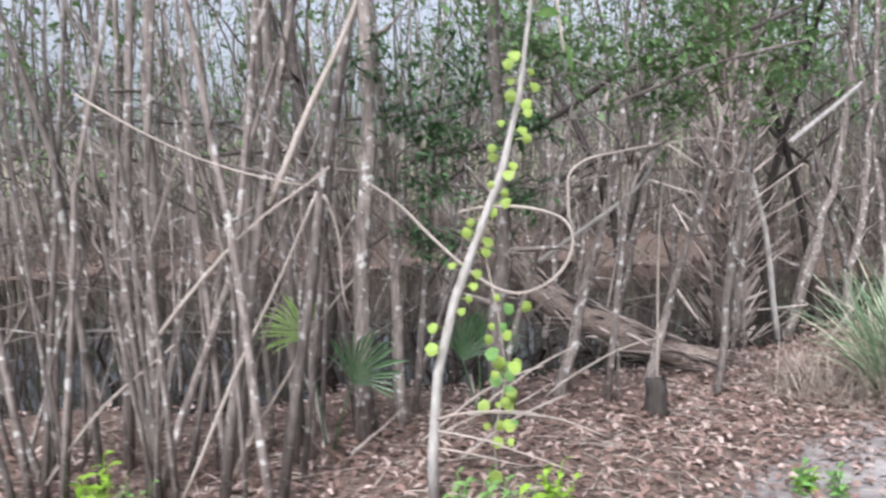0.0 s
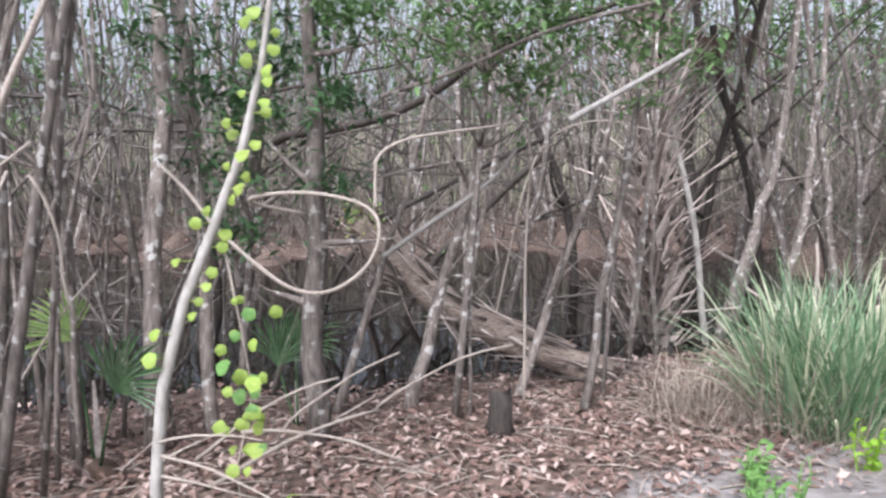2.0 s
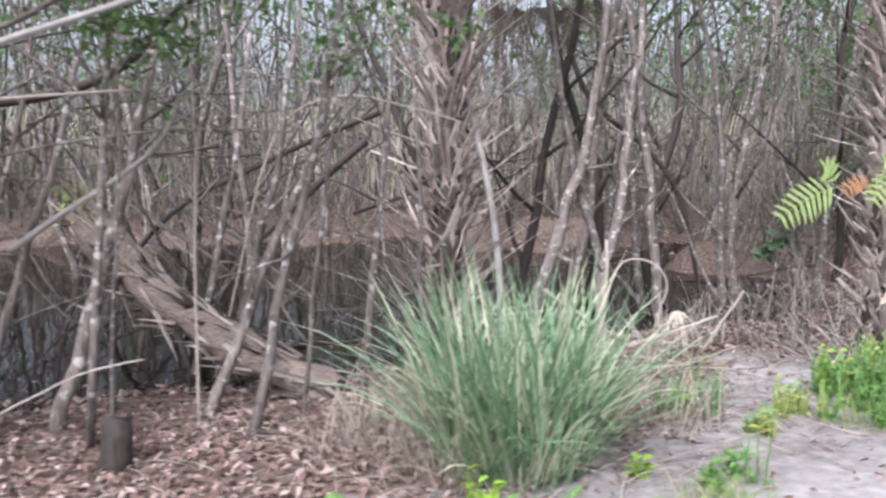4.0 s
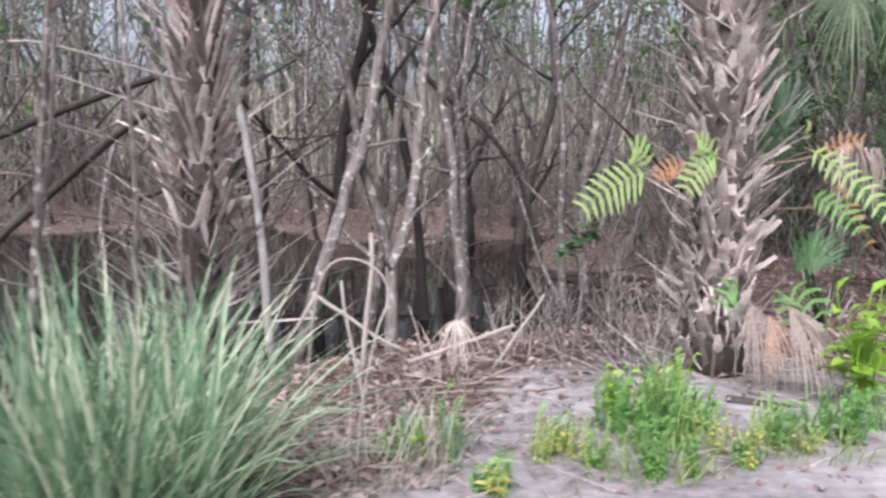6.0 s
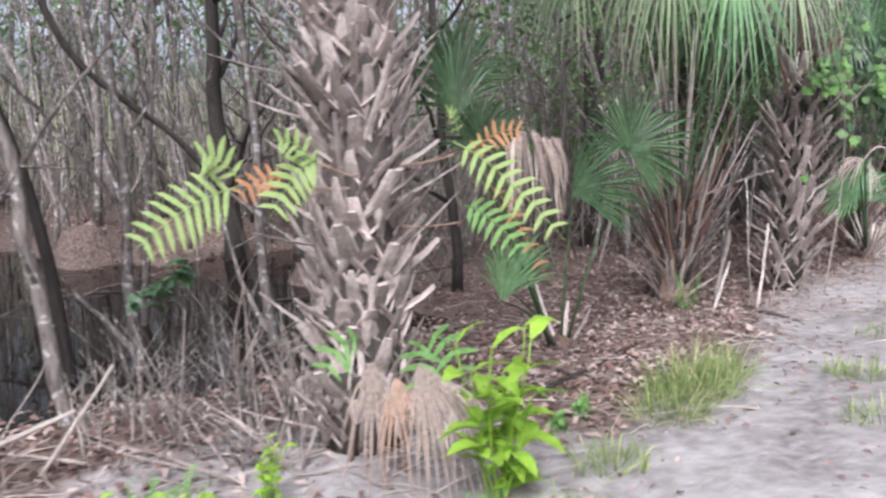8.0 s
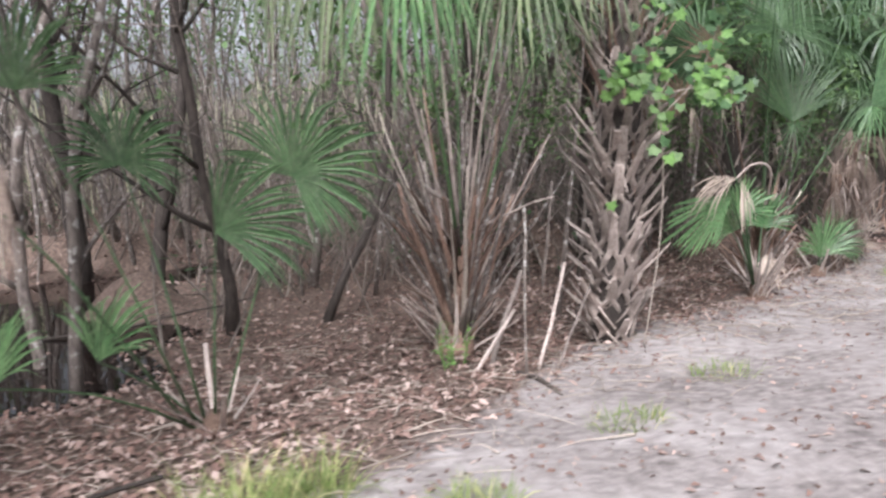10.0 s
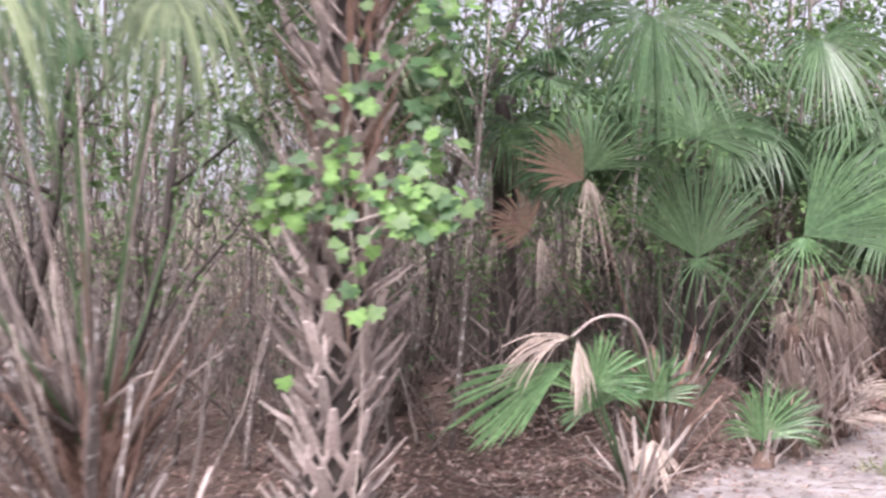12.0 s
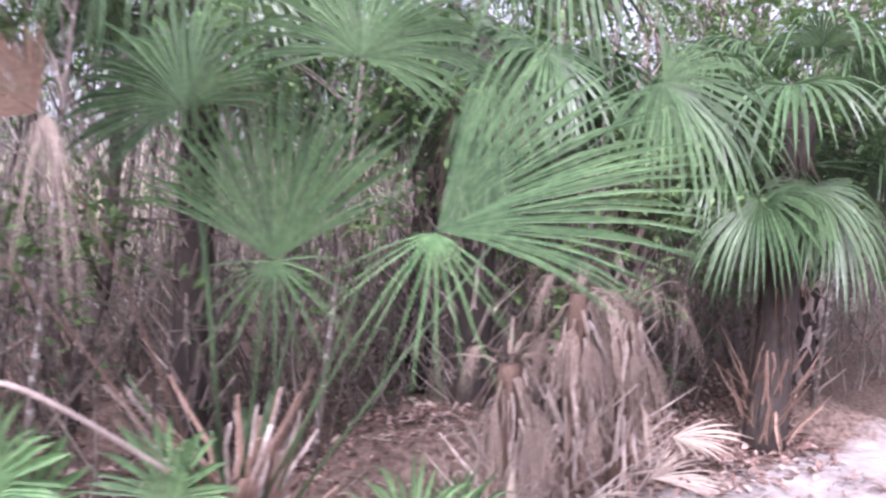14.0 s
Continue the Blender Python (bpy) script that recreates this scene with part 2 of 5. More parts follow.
def ground_material():
    """Pale sand, grey soil and brown litter by a mask on the mesh, with grain."""
    m = bpy.data.materials.new("ground")
    m.use_nodes = True
    nt, nd = m.node_tree, m.node_tree.nodes
    co = nd.new("ShaderNodeTexCoord")

    def noise_at(scale, detail=4):
        n = nd.new("ShaderNodeTexNoise")
        n.inputs["Scale"].default_value, n.inputs["Detail"].default_value = scale, detail
        nt.links.new(co.outputs["Object"], n.inputs["Vector"])
        return n.outputs[0]

    def ramp(value, a, ca, b, cb):
        r = nd.new("ShaderNodeValToRGB")
        e = r.color_ramp.elements
        e[0].position, e[0].color, e[1].position, e[1].color = a, (*ca, 1), b, (*cb, 1)
        nt.links.new(value, r.inputs[0])
        return r.outputs[0]

    def mix(f, a, b):
        x = nd.new("ShaderNodeMix")
        x.data_type = "RGBA"
        nt.links.new(f, x.inputs[0])
        nt.links.new(a, x.inputs[6])
        nt.links.new(b, x.inputs[7])
        return x.outputs[2]
    grain = ramp(noise_at(9, 8), 0.3, (0.22, 0.20, 0.192), 0.7, (0.40, 0.375, 0.36))
    damp = ramp(noise_at(14, 6), 0.3, (0.13, 0.115, 0.11), 0.7, (0.30, 0.275, 0.26))
    patch = nd.new("ShaderNodeMapRange")
    patch.inputs[1].default_value, patch.inputs[2].default_value = 0.42, 0.62
    nt.links.new(noise_at(1.1, 5), patch.inputs[0])
    sand = mix(patch.outputs[0], damp, grain)
    litter = ramp(noise_at(22), 0.32, (0.06, 0.044, 0.036), 0.7, (0.20, 0.150, 0.122))
    at = nd.new("ShaderNodeAttribute")
    at.attribute_name = "sand"
    jag = nd.new("ShaderNodeMath")
    jag.operation = "MULTIPLY_ADD"
    jag.inputs[1].default_value, jag.inputs[2].default_value = 0.9, -0.45
    nt.links.new(noise_at(3.5, 6), jag.inputs[0])
    sm = nd.new("ShaderNodeMath")
    nt.links.new(jag.outputs[0], sm.inputs[0])
    nt.links.new(at.outputs["Fac"], sm.inputs[1])
    edge = nd.new("ShaderNodeMapRange")
    edge.inputs[1].default_value, edge.inputs[2].default_value = 0.35, 0.65
    nt.links.new(sm.outputs[0], edge.inputs[0])
    bsdf = nd["Principled BSDF"]
    nt.links.new(mix(edge.outputs[0], litter, sand), bsdf.inputs["Base Color"])
    bsdf.inputs["Roughness"].default_value = 0.95
    bsdf.inputs["Specular IOR Level"].default_value = 0.15
    bp = nd.new("ShaderNodeBump")
    bp.inputs["Strength"].default_value, bp.inputs["Distance"].default_value = 0.6, 0.03
    nt.links.new(noise_at(18, 6), bp.inputs["Height"])
    nt.links.new(bp.outputs[0], bsdf.inputs["Normal"])
    return m


def water_material():
    m = bpy.data.materials.new("pond_water")
    m.use_nodes = True
    nt, nd = m.node_tree, m.node_tree.nodes
    b = nd["Principled BSDF"]
    b.inputs["Base Color"].default_value = (0.010, 0.007, 0.006, 1)
    b.inputs["Roughness"].default_value = 0.03
    b.inputs["Specular IOR Level"].default_value = 0.3
    b.inputs["IOR"].default_value = 1.33
    n = nd.new("ShaderNodeTexNoise")
    n.inputs["Scale"].default_value = 2.0
    co = nd.new("ShaderNodeTexCoord")
    nt.links.new(co.outputs["Object"], n.inputs["Vector"])
    bp = nd.new("ShaderNodeBump")
    bp.inputs["Strength"].default_value, bp.inputs["Distance"].default_value = 0.12, 0.03
    nt.links.new(n.outputs[0], bp.inputs["Height"])
    nt.links.new(bp.outputs[0], b.inputs["Normal"])
    return m


# ---- ground and water ----
def sandy(x, y):
    """1 on the bare trail, 0 on litter."""
    side = -0.53 * (x - 9) + 0.85 * (y - 5.6)
    edge = 2.0 + 0.75 * smooth(2.0, 3.2, x) + 0.15 * smooth(5, 7, x) + 0.95 * smooth(6.0, 6.8, x) * smooth(9.3, 8.5, x) - 0.6 * smooth(8.5, 9.6, x) * smooth(12.5, 10.5, x) + 0.5 * smooth(11.5, 13, x) + 0.7 * smooth(15, 19, x)
    return smooth(edge + 0.8, edge - 0.5, side) * (0.3 + 0.7 * smooth(0.8, 3.4, x))


def build_ground():
    def lines(a, b, fine0, fine1, step):
        inner = [fine0 + i * step for i in range(int((fine1 - fine0) / step) + 1)]
        lo, hi, d = [], [], step
        p = fine0
        while p > a:
            d *= 1.35
            p -= d
            lo.append(p)
        p, d = fine1, step
        while p < b:
            d *= 1.35
            p += d
            hi.append(p)
        return lo[::-1] + inner + hi
    xs, ys = lines(-400, 400, -6, 24, 0.14), lines(-400, 400, -1, 21, 0.14)
    g, sand = Geo(), []
    for y in ys:
        for x in xs:
            g.v.append(vec(x, y, ground_z(x, y)))
            sand.append(sandy(x, y))
    w = len(xs)
    for j in range(len(ys) - 1):
        for i in range(w - 1):
            a = j * w + i
            g.f.append((a, a + 1, a + w + 1, a + w))
    ob = part("ground", g, ground_material())
    at = ob.data.attributes.new("sand", "FLOAT", "POINT")
    at.data.foreach_set("value", sand)
    tagged(ob, "sandy trail verge with brown leaf litter sloping to a pond", "ground", kind="structure")
    g = Geo()
    g.v = [vec(-25, 6.3, -0.37), vec(9.6, 6.3, -0.37), vec(9.6, 20.5, -0.37), vec(-25, 20.5, -0.37)]
    g.f = [(0, 1, 2, 3)]
    tagged(part("water", g, water_material()), "still dark tannin-stained swamp water among trees", "water", kind="structure")


build_ground()


# ---- kinds of things ----
def on_ground(x, y, down=0.03):
    return vec(x, y, ground_z(x, y) - down)


def grow(start, way, length, r0, r1, n, wander, lift, r):
    """A wandering limb: its points and radii."""
    pts, d, p = [start.copy()], way.normalized(), start.copy()
    for i in range(n):
        d = (d + vec(r.uniform(-1, 1), r.uniform(-1, 1), r.uniform(-0.6, 0.6)) * wander + UP * lift).normalized()
        p = p + d * (length / n)
        pts.append(p.copy())
    return pts, taper(r0, r1, n)


def tree(place, height, radius, lean=(0, 0), limbs=5, seed=0, mat=None, label="slender grey-barked swamp tree with bare lower limbs", leaves=0, first=0.3, group="swamp trees", name="tree", twigs=3, dense=9):
    """A thin tree: a tapered trunk, limbs, twigs and a sparse crown."""
    r = random.Random(seed)
    mat = mat or BARK
    th = thing(name, place, label, "tree", group)
    n = 12
    pts, d = [vec(0, 0, 0)], vec(lean[0], lean[1], 1).normalized()
    for i in range(n):
        d = (d + vec(r.uniform(-1, 1), r.uniform(-1, 1), 0) * 0.2 + UP * 0.05).normalized()
        pts.append(pts[-1] + d * height / n)
    radii = [radius * (1.0 - 0.75 * i / n) * (1.25 if i == 0 else 1) for i in range(n + 1)]
    part("trunk", Geo().tube(pts, radii, 8), mat, th)
    crown, small = Geo(), Geo()
    for k in range(limbs):
        t = first + (0.95 - first) * (k + r.random() * 0.7) / max(1, limbs)
        i = int(t * n)
        a = r.uniform(0, 2 * math.pi)
        way = vec(math.cos(a), math.sin(a), r.uniform(0.4, 1.3))
        lp, lr = grow(pts[i], way, height * r.uniform(0.2, 0.42), radii[i] * 0.55, radii[i] * 0.12, 7, 0.22, 0.08, r)
        part("limb", Geo().tube(lp, lr, 5), mat, th)
        for q in range(twigs):
            j = r.randint(2, 6)
            tp, tr = grow(lp[j], vec(r.uniform(-1, 1), r.uniform(-1, 1), r.uniform(-0.2, 0.9)), r.uniform(0.4, 1.1), lr[j] * 0.5, 0.0015, 5, 0.25, 0.03, r)
            small.tube(tp, tr, 4, cap=False)
            # extra high leaves, mostly out of view, added to shade the thicket below
            high = lp[j].z > 0.55 * height and lp[j].z > 3.6
            for m in range(leaves + dense * high):
                leaf(crown, tp[r.randint(1, 5)] + vec(r.uniform(-1, 1), r.uniform(-1, 1), r.uniform(-1, 1)) * (0.3 if high else 0.12), r.uniform(0.09, 0.18) if high else r.uniform(0.05, 0.1), r)
    if small.v:
        tagged(part("spray", small, mat, th), kind="stuff")
    if crown.v:
        tagged(part("crown", crown, LEAF, th, "sparse small green leaves, with thicker high ones added for shade"), kind="stuff")
    return th


def leaf(g, p, size, r, wide=0.5, way=None, droop=0.3):
    """One small folded leaf at p."""
    d = way or vec(r.uniform(-1, 1), r.uniform(-1, 1), r.uniform(-0.6, 0.5))
    d = d.normalized()
    side = d.cross(vec(r.uniform(-0.5, 0.5), r.uniform(-0.5, 0.5), 1))
    side = side.normalized() if side.length > 1e-6 else vec(1, 0, 0)
    pts = [p, p + d * size * 0.35, p + d * size * 0.7 + vec(0, 0, -droop * size * 0.15), p + d * size + vec(0, 0, -droop * size * 0.4)]
    g.strip(pts, [size * wide * 0.15, size * wide, size * wide * 0.75, 0.001], side, 0.25)


def fan(parent, hub, way, normal, size, mat, spread=125, count=38, droop=0.25, split=0.45, seed=0, foot=None, name="frond", petiole_mat=None, label="", fold=0.9, limp=0.0, stalk=0.011):
    """A palm fan: pleated segments that join near the hub and hang free at their tips, on a curved stalk from foot."""
    r = random.Random(seed)
    u = way.normalized()
    nm = (normal - u * normal.dot(u)).normalized()
    s = u.cross(nm)
    g = Geo()
    g.v.append(hub.copy())
    fold_shades = []
    step = 2 * radians(spread) / count
    for k in range(count):
        a = -radians(spread) + (k + 0.5) * step
        d = (u * math.cos(a) + s * math.sin(a)).normalized()
        cup = abs(a) / radians(spread)
        d = (d + nm * 0.28 * cup).normalized()
        across = nm.cross(d).normalized()
        ln = size * (1 - 0.28 * cup ** 2) * r.uniform(0.6 if mat in (BROWN, DEAD, DEAD_DARK) else 0.92, 1.05)
        free = split * r.uniform(0.9, 1.15)
        pts, ws = [], []
        hang = droop * r.uniform(0.6, 1.5) + limp * r.uniform(0.5, 1.2)
        p = hub.copy()
        last = 0.0
        free = min(free, 0.85)
        for t in (0.03, 0.5 * free, free, *[free + (1 - free) * q for q in (0.3, 0.6, 0.85, 1.0)]):
            bend = max(0.0, t - free * 0.7)
            dd = (d + vec(0, 0, -1) * hang * bend * 6 + across * r.uniform(-0.05, 0.05) * bend * 3).normalized()
            p = p + dd * ln * (t - last)
            last = t
            pts.append(p.copy())
            full = 2 * ln * free * math.tan(step / 2) * 0.84
            ws.append(2 * ln * t * math.tan(step / 2) * (1.02 if t < 0.1 else 0.84) if t <= free else full * max(0.06, 1 - ((t - free) / (1 - free)) ** 1.3))
        at = len(g.v)
        g.strip(pts, ws, across, fold * (1 if k % 2 else 0.8), nm)
        g.f += [(0, at + 1, at), (0, at + 2, at + 1)]
        # random value per segment, painted in for light and shade on the folds
        fold_shades += [r.uniform(-0.5, 0.5)] * (len(g.f) - len(fold_shades))
    ob = part(name, g, mat, parent, label, False)
    ob.data.attributes.new("fold_shade", "FLOAT", "FACE").data.foreach_set("value", fold_shades)
    if foot is not None:
        mid = foot.lerp(hub, 0.55) + UP * 0.06 * (hub - foot).length
        line = [foot, foot.lerp(mid, 0.5) + UP * 0.02, mid, mid.lerp(hub, 0.55) + UP * 0.01, hub, hub + u * size * 0.25]
        part("petiole", Geo().tube(line, [stalk * 1.5, stalk * 1.2, stalk, stalk * 0.8, stalk * 0.65, stalk * 0.2], 6, 0.6), petiole_mat or mat, ob)
    return ob


def boot_meshes(length, width, mat, seed, count=6, split=0.45, leans=(0.35, 0.8)):
    """Old leaf bases of a cabbage palm: two legs that meet in a cut, ragged stalk. Origin on the trunk; out is +y, up +z."""
    out = []
    for k in range(count):
        r = random.Random(seed * 31 + k)
        g = Geo()
        ln = length * r.uniform(0.6, 1.35)
        lean = r.uniform(*leans)
        end = vec(r.uniform(-0.05, 0.05) * ln, ln * lean, ln * math.sqrt(max(0.1, 1 - lean * lean)))
        joint = end * split + vec(0, -0.03, 0)
        for sgn in (-1, 1):
            base = vec(sgn * width * 0.75, -0.04, -width * 0.5)
            mid = base.lerp(joint, 0.55) + vec(sgn * width * 0.1, 0.015, 0)
            g.tube([base, mid, joint], [width * 0.16, width * 0.22, width * 0.26], 5, 0.35)
        tip = joint.lerp(end, 1.0)
        g.tube([joint - end * 0.06, joint.lerp(tip, 0.5) + vec(0, 0.012, 0), tip], [width * 0.4, width * 0.3, width * r.uniform(0.08, 0.26)], 6, 0.28)
        out.append(g.mesh("boot", mat, False))
    return out


def palm(place, height, radius, lean, boots, label, seed, rows=14, per=7, skip=0.05, group="cabbage palms", bend=0.0, core=FIBRE, tilt=0.0, upto=1.0, wild=0.2):
    """A cabbage palm: a fibrous trunk ringed by criss-crossed old leaf bases. boots: pairs of (height share, meshes)."""
    r = random.Random(seed)
    th = thing("palm", place, label, "palm tree", group)
    n = 12
    pts = [vec(lean[0] * t + bend * t * t, lean[1] * t, height * t) for t in [i / n for i in range(n + 1)]]
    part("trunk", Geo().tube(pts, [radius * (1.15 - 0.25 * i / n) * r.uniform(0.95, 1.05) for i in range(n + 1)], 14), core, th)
    k = 0
    for row in range(rows):
        t = (row + 0.4) / rows * upto
        meshes = boots[0][1]
        for share, ms in boots:
            if t >= share:
                meshes = ms
        for c in range(per):
            k += 1
            if r.random() < skip:
                continue
            a = 2 * math.pi * (c + 0.5 * (row % 2) + r.uniform(-0.12, 0.12)) / per
            i = min(n - 1, int(t * n))
            f = t * n - i
            p = pts[i].lerp(pts[i + 1], f)
            ob = part("boot", r.choice(meshes), None, th)
            ob.matrix_local = Matrix.Translation(p + vec(math.cos(a), math.sin(a), 0) * radius * 0.97 + vec(0, 0, r.uniform(-0.03, 0.03))) @ Euler((r.uniform(-wild, wild) - tilt, r.uniform(-wild, wild) * 0.8, a - math.pi / 2 + r.uniform(-wild, wild))).to_matrix().to_4x4()
    th["top"] = height
    return th


def grass_clump(place, radius, height, count, mat, label, seed, name="grass_clump", lean=0.5, width=0.012, category="grass"):
    """A tussock of arching blades, in three tufts."""
    r = random.Random(seed)
    th = thing(name, place, label, category, "grass clumps")
    for tuft in range(3):
        g = Geo()
        for k in range(count // 3):
            a, d = r.uniform(0, 2 * math.pi), radius * 0.55 * math.sqrt(r.random())
            foot = vec(math.cos(a) * d, math.sin(a) * d, 0)
            foot.z = ground_z(place[0] + foot.x, place[1] + foot.y) - place[2] - 0.01
            b = a + r.uniform(-2.2, 2.2)
            out = lean * r.uniform(0.15, 1.2) * (0.4 + d / radius)
            ln = height * r.uniform(0.55, 1.15)
            way = vec(math.cos(b) * out, math.sin(b) * out, 1).normalized()
            pts, p = [foot], foot
            for i in range(5):
                way = (way + vec(math.cos(b), math.sin(b), 0) * 0.10 * r.uniform(0.5, 1.6) * (out + 0.3) + vec(0, 0, -0.10 * i * out)).normalized()
                p = p + way * ln / 5
                pts.append(p)
            side = vec(-math.sin(b), math.cos(b), r.uniform(-0.4, 0.4)).normalized()
            w = width * r.uniform(0.6, 1.3)
            g.strip(pts, [w * 0.7, w, w, w * 0.85, w * 0.55, 0.0006], side, 0.35)
        tagged(part("tuft", g, mat, th), kind="stuff")
    return th


def stem(name, pts, r0, r1, mat, label, category, sides=7, group=""):
    """A single stick, vine or stem along given points."""
    ob = part(name, Geo().tube([p - pts[0] for p in pts], taper(r0, r1, len(pts) - 1), sides), mat)
    ob.location = pts[0]
    return tagged(ob, label, category, group)


# ---- background woods ----
def woods():
    r = random.Random(11)
    kinds = [tree((0, 0, 0), r.uniform(6, 9), r.uniform(0.03, 0.07), (r.uniform(-0.15, 0.15), r.uniform(-0.1, 0.1)), r.randint(5, 8), 100 + k, leaves=2 if k % 3 == 0 else 0, twigs=4, first=0.12) for k in range(14)]
    spots = []
    while len(spots) < 165:
        x, y = r.uniform(-12, 27), r.uniform(9, 27)
        side = -0.53 * (x - 9) + 0.85 * (y - 5.6)
        if side < (6.4 if x < 9 else 4.8 if x < 13.5 else 6.8) or (0.3 < pond(x, y) and r.random() < 0.93):
            continue
        if min([(x - a) ** 2 + (y - b) ** 2 for a, b in spots] or [9]) < 0.2:
            continue
        spots.append((x, y))
    for k, (x, y) in enumerate(spots):
        m = Matrix.Translation(on_ground(x, y, 0.1)) @ Euler((r.uniform(-0.12, 0.12), r.uniform(-0.12, 0.12), r.uniform(0, 6.28))).to_matrix().to_4x4() @ Matrix.Scale(r.uniform(0.7, 1.25), 4)
        if k < 14:
            kinds[k].matrix_basis = m
        else:
            copy_thing(kinds[k % 14], m)
    # farther woods, joined
    far, fuzz = Geo(), Geo()
    for k in range(1500):
        a = r.uniform(-1.4, 1.4)
        d = r.uniform(17, 62)
        x, y = 8 + d * math.sin(a), 6 + d * math.cos(a)
        if y < 6 or -0.53 * (x - 9) + 0.85 * (y - 5.6) < 7 or pond(x, y) > -0.5 or (x < 9 and r.random() < 0.3):
            continue
        p = on_ground(x, y, 0.2)
        h = r.uniform(5, 13)
        line = bent(p, p + vec(r.uniform(-1.6, 1.6), r.uniform(-1, 1), h), 0, 0.6, 6, k)
        rad = r.uniform(0.025, 0.09)
        far.tube(line, taper(rad, rad * 0.3, 6), 5, cap=False)
        for q in range(4):
            s = line[r.randint(1, 5)]
            lp, lr = grow(s, vec(r.uniform(-1, 1), r.uniform(-1, 1), r.uniform(0.2, 1.2)), r.uniform(1.2, 3.5), rad * 0.4, 0.004, 4, 0.3, 0.05, r)
            far.tube(lp, lr, 4, cap=False)
            for m in range(20 if x > 15 else 8):
                leaf(fuzz, lp[r.randint(1, 4)] + vec(r.uniform(-1, 1), r.uniform(-1, 1), r.uniform(-1, 1)) * 0.7, r.uniform(0.15, 0.36), r, 0.6)
    tagged(part("far_woods", far, BARK_FAR), "distant thicket of thin bare grey trunks", "woods", kind="stuff")
    tagged(part("far_foliage", fuzz, LEAF), "sparse green foliage of the distant thicket", "foliage", kind="stuff")


def brush():
    """Bare twiggy undergrowth on the far bank and behind the palms."""
    r = random.Random(12)
    g, lf = Geo(), Geo()
    n = 0
    while n < 4600:
        x, y = r.uniform(-14, 27), r.uniform(9.5, 30)
        side = -0.53 * (x - 9) + 0.85 * (y - 5.6)
        if pond(x, y) > 0.35 * r.random() ** 2 + (0.5 if r.random() < 0.04 else -0.1) or side < (5.6 if x > 9 else 9) or (x < 9 and r.random() < 0.62) or (9 < x < 15 and r.random() < 0.35) or (x < 9 and y < 20.5 and r.random() < 0.45) or (x > 9 and side < 7.5 and r.random() < 0.6):
            continue
        n += 1
        tall = r.uniform(0.5, 2.6) if r.random() < 0.75 else r.uniform(2.5, 4.5)
        pts, rad = grow(on_ground(x, y), vec(r.uniform(-0.7, 0.7), r.uniform(-0.5, 0.5), 1), tall, r.uniform(0.006, 0.022), 0.003, 5, 0.2, 0.02, r)
        g.tube(pts, rad, 4, cap=False)
        for q in range(2):
            lp, lr = grow(pts[r.randint(1, 4)], vec(r.uniform(-1, 1), r.uniform(-1, 1), r.uniform(-0.1, 0.9)), tall * r.uniform(0.25, 0.6), rad[2] * 0.6, 0.002, 3, 0.3, 0, r)
            g.tube(lp, lr, 3, cap=False)
            if r.random() < 0.25:
                for m in range(5):
                    leaf(lf, lp[r.randint(1, 3)] + vec(r.uniform(-1, 1), r.uniform(-1, 1), r.uniform(-1, 1)) * 0.1, r.uniform(0.05, 0.12), r)
    tagged(part("brush", g, BRUSH), "dense grey-brown bare twiggy undergrowth", "undergrowth", kind="stuff")
    tagged(part("brush_leaves", lf, LEAF_DARK), "scattered green leaves in the undergrowth", "foliage", kind="stuff")


def reeds():
    """Pale strips added as reeds beyond the woods; their tint stands in for sunlit haze."""
    r = random.Random(15)
    g = Geo()
    for k in range(9000):
        y = r.uniform(24, 46)
        x = r.uniform(-0.75 * y, 8 + 0.62 * y)
        if -0.53 * (x - 9) + 0.85 * (y - 5.6) < 10:
            continue
        p = on_ground(x, y, 0.05)
        h = r.uniform(1.2, 3.4) * (0.6 + y / 60)
        b = r.uniform(0, 6.28)
        lean = vec(math.cos(b), math.sin(b), 0) * h * r.uniform(0.02, 0.3)
        g.strip([p, p + vec(0, 0, h * 0.5) + lean * 0.3, p + vec(0, 0, h * 0.85) + lean * 0.7, p + vec(0, 0, h) + lean], [0.03, r.uniform(0.03, 0.07), 0.03, 0.004], vec(math.cos(k), math.sin(k) * 0.4, 0).normalized(), 0.3)
    tagged(part("reeds", g, REED), "pale reed strips tinted like the sunlit haze beyond the pond", "reeds", kind="stuff")


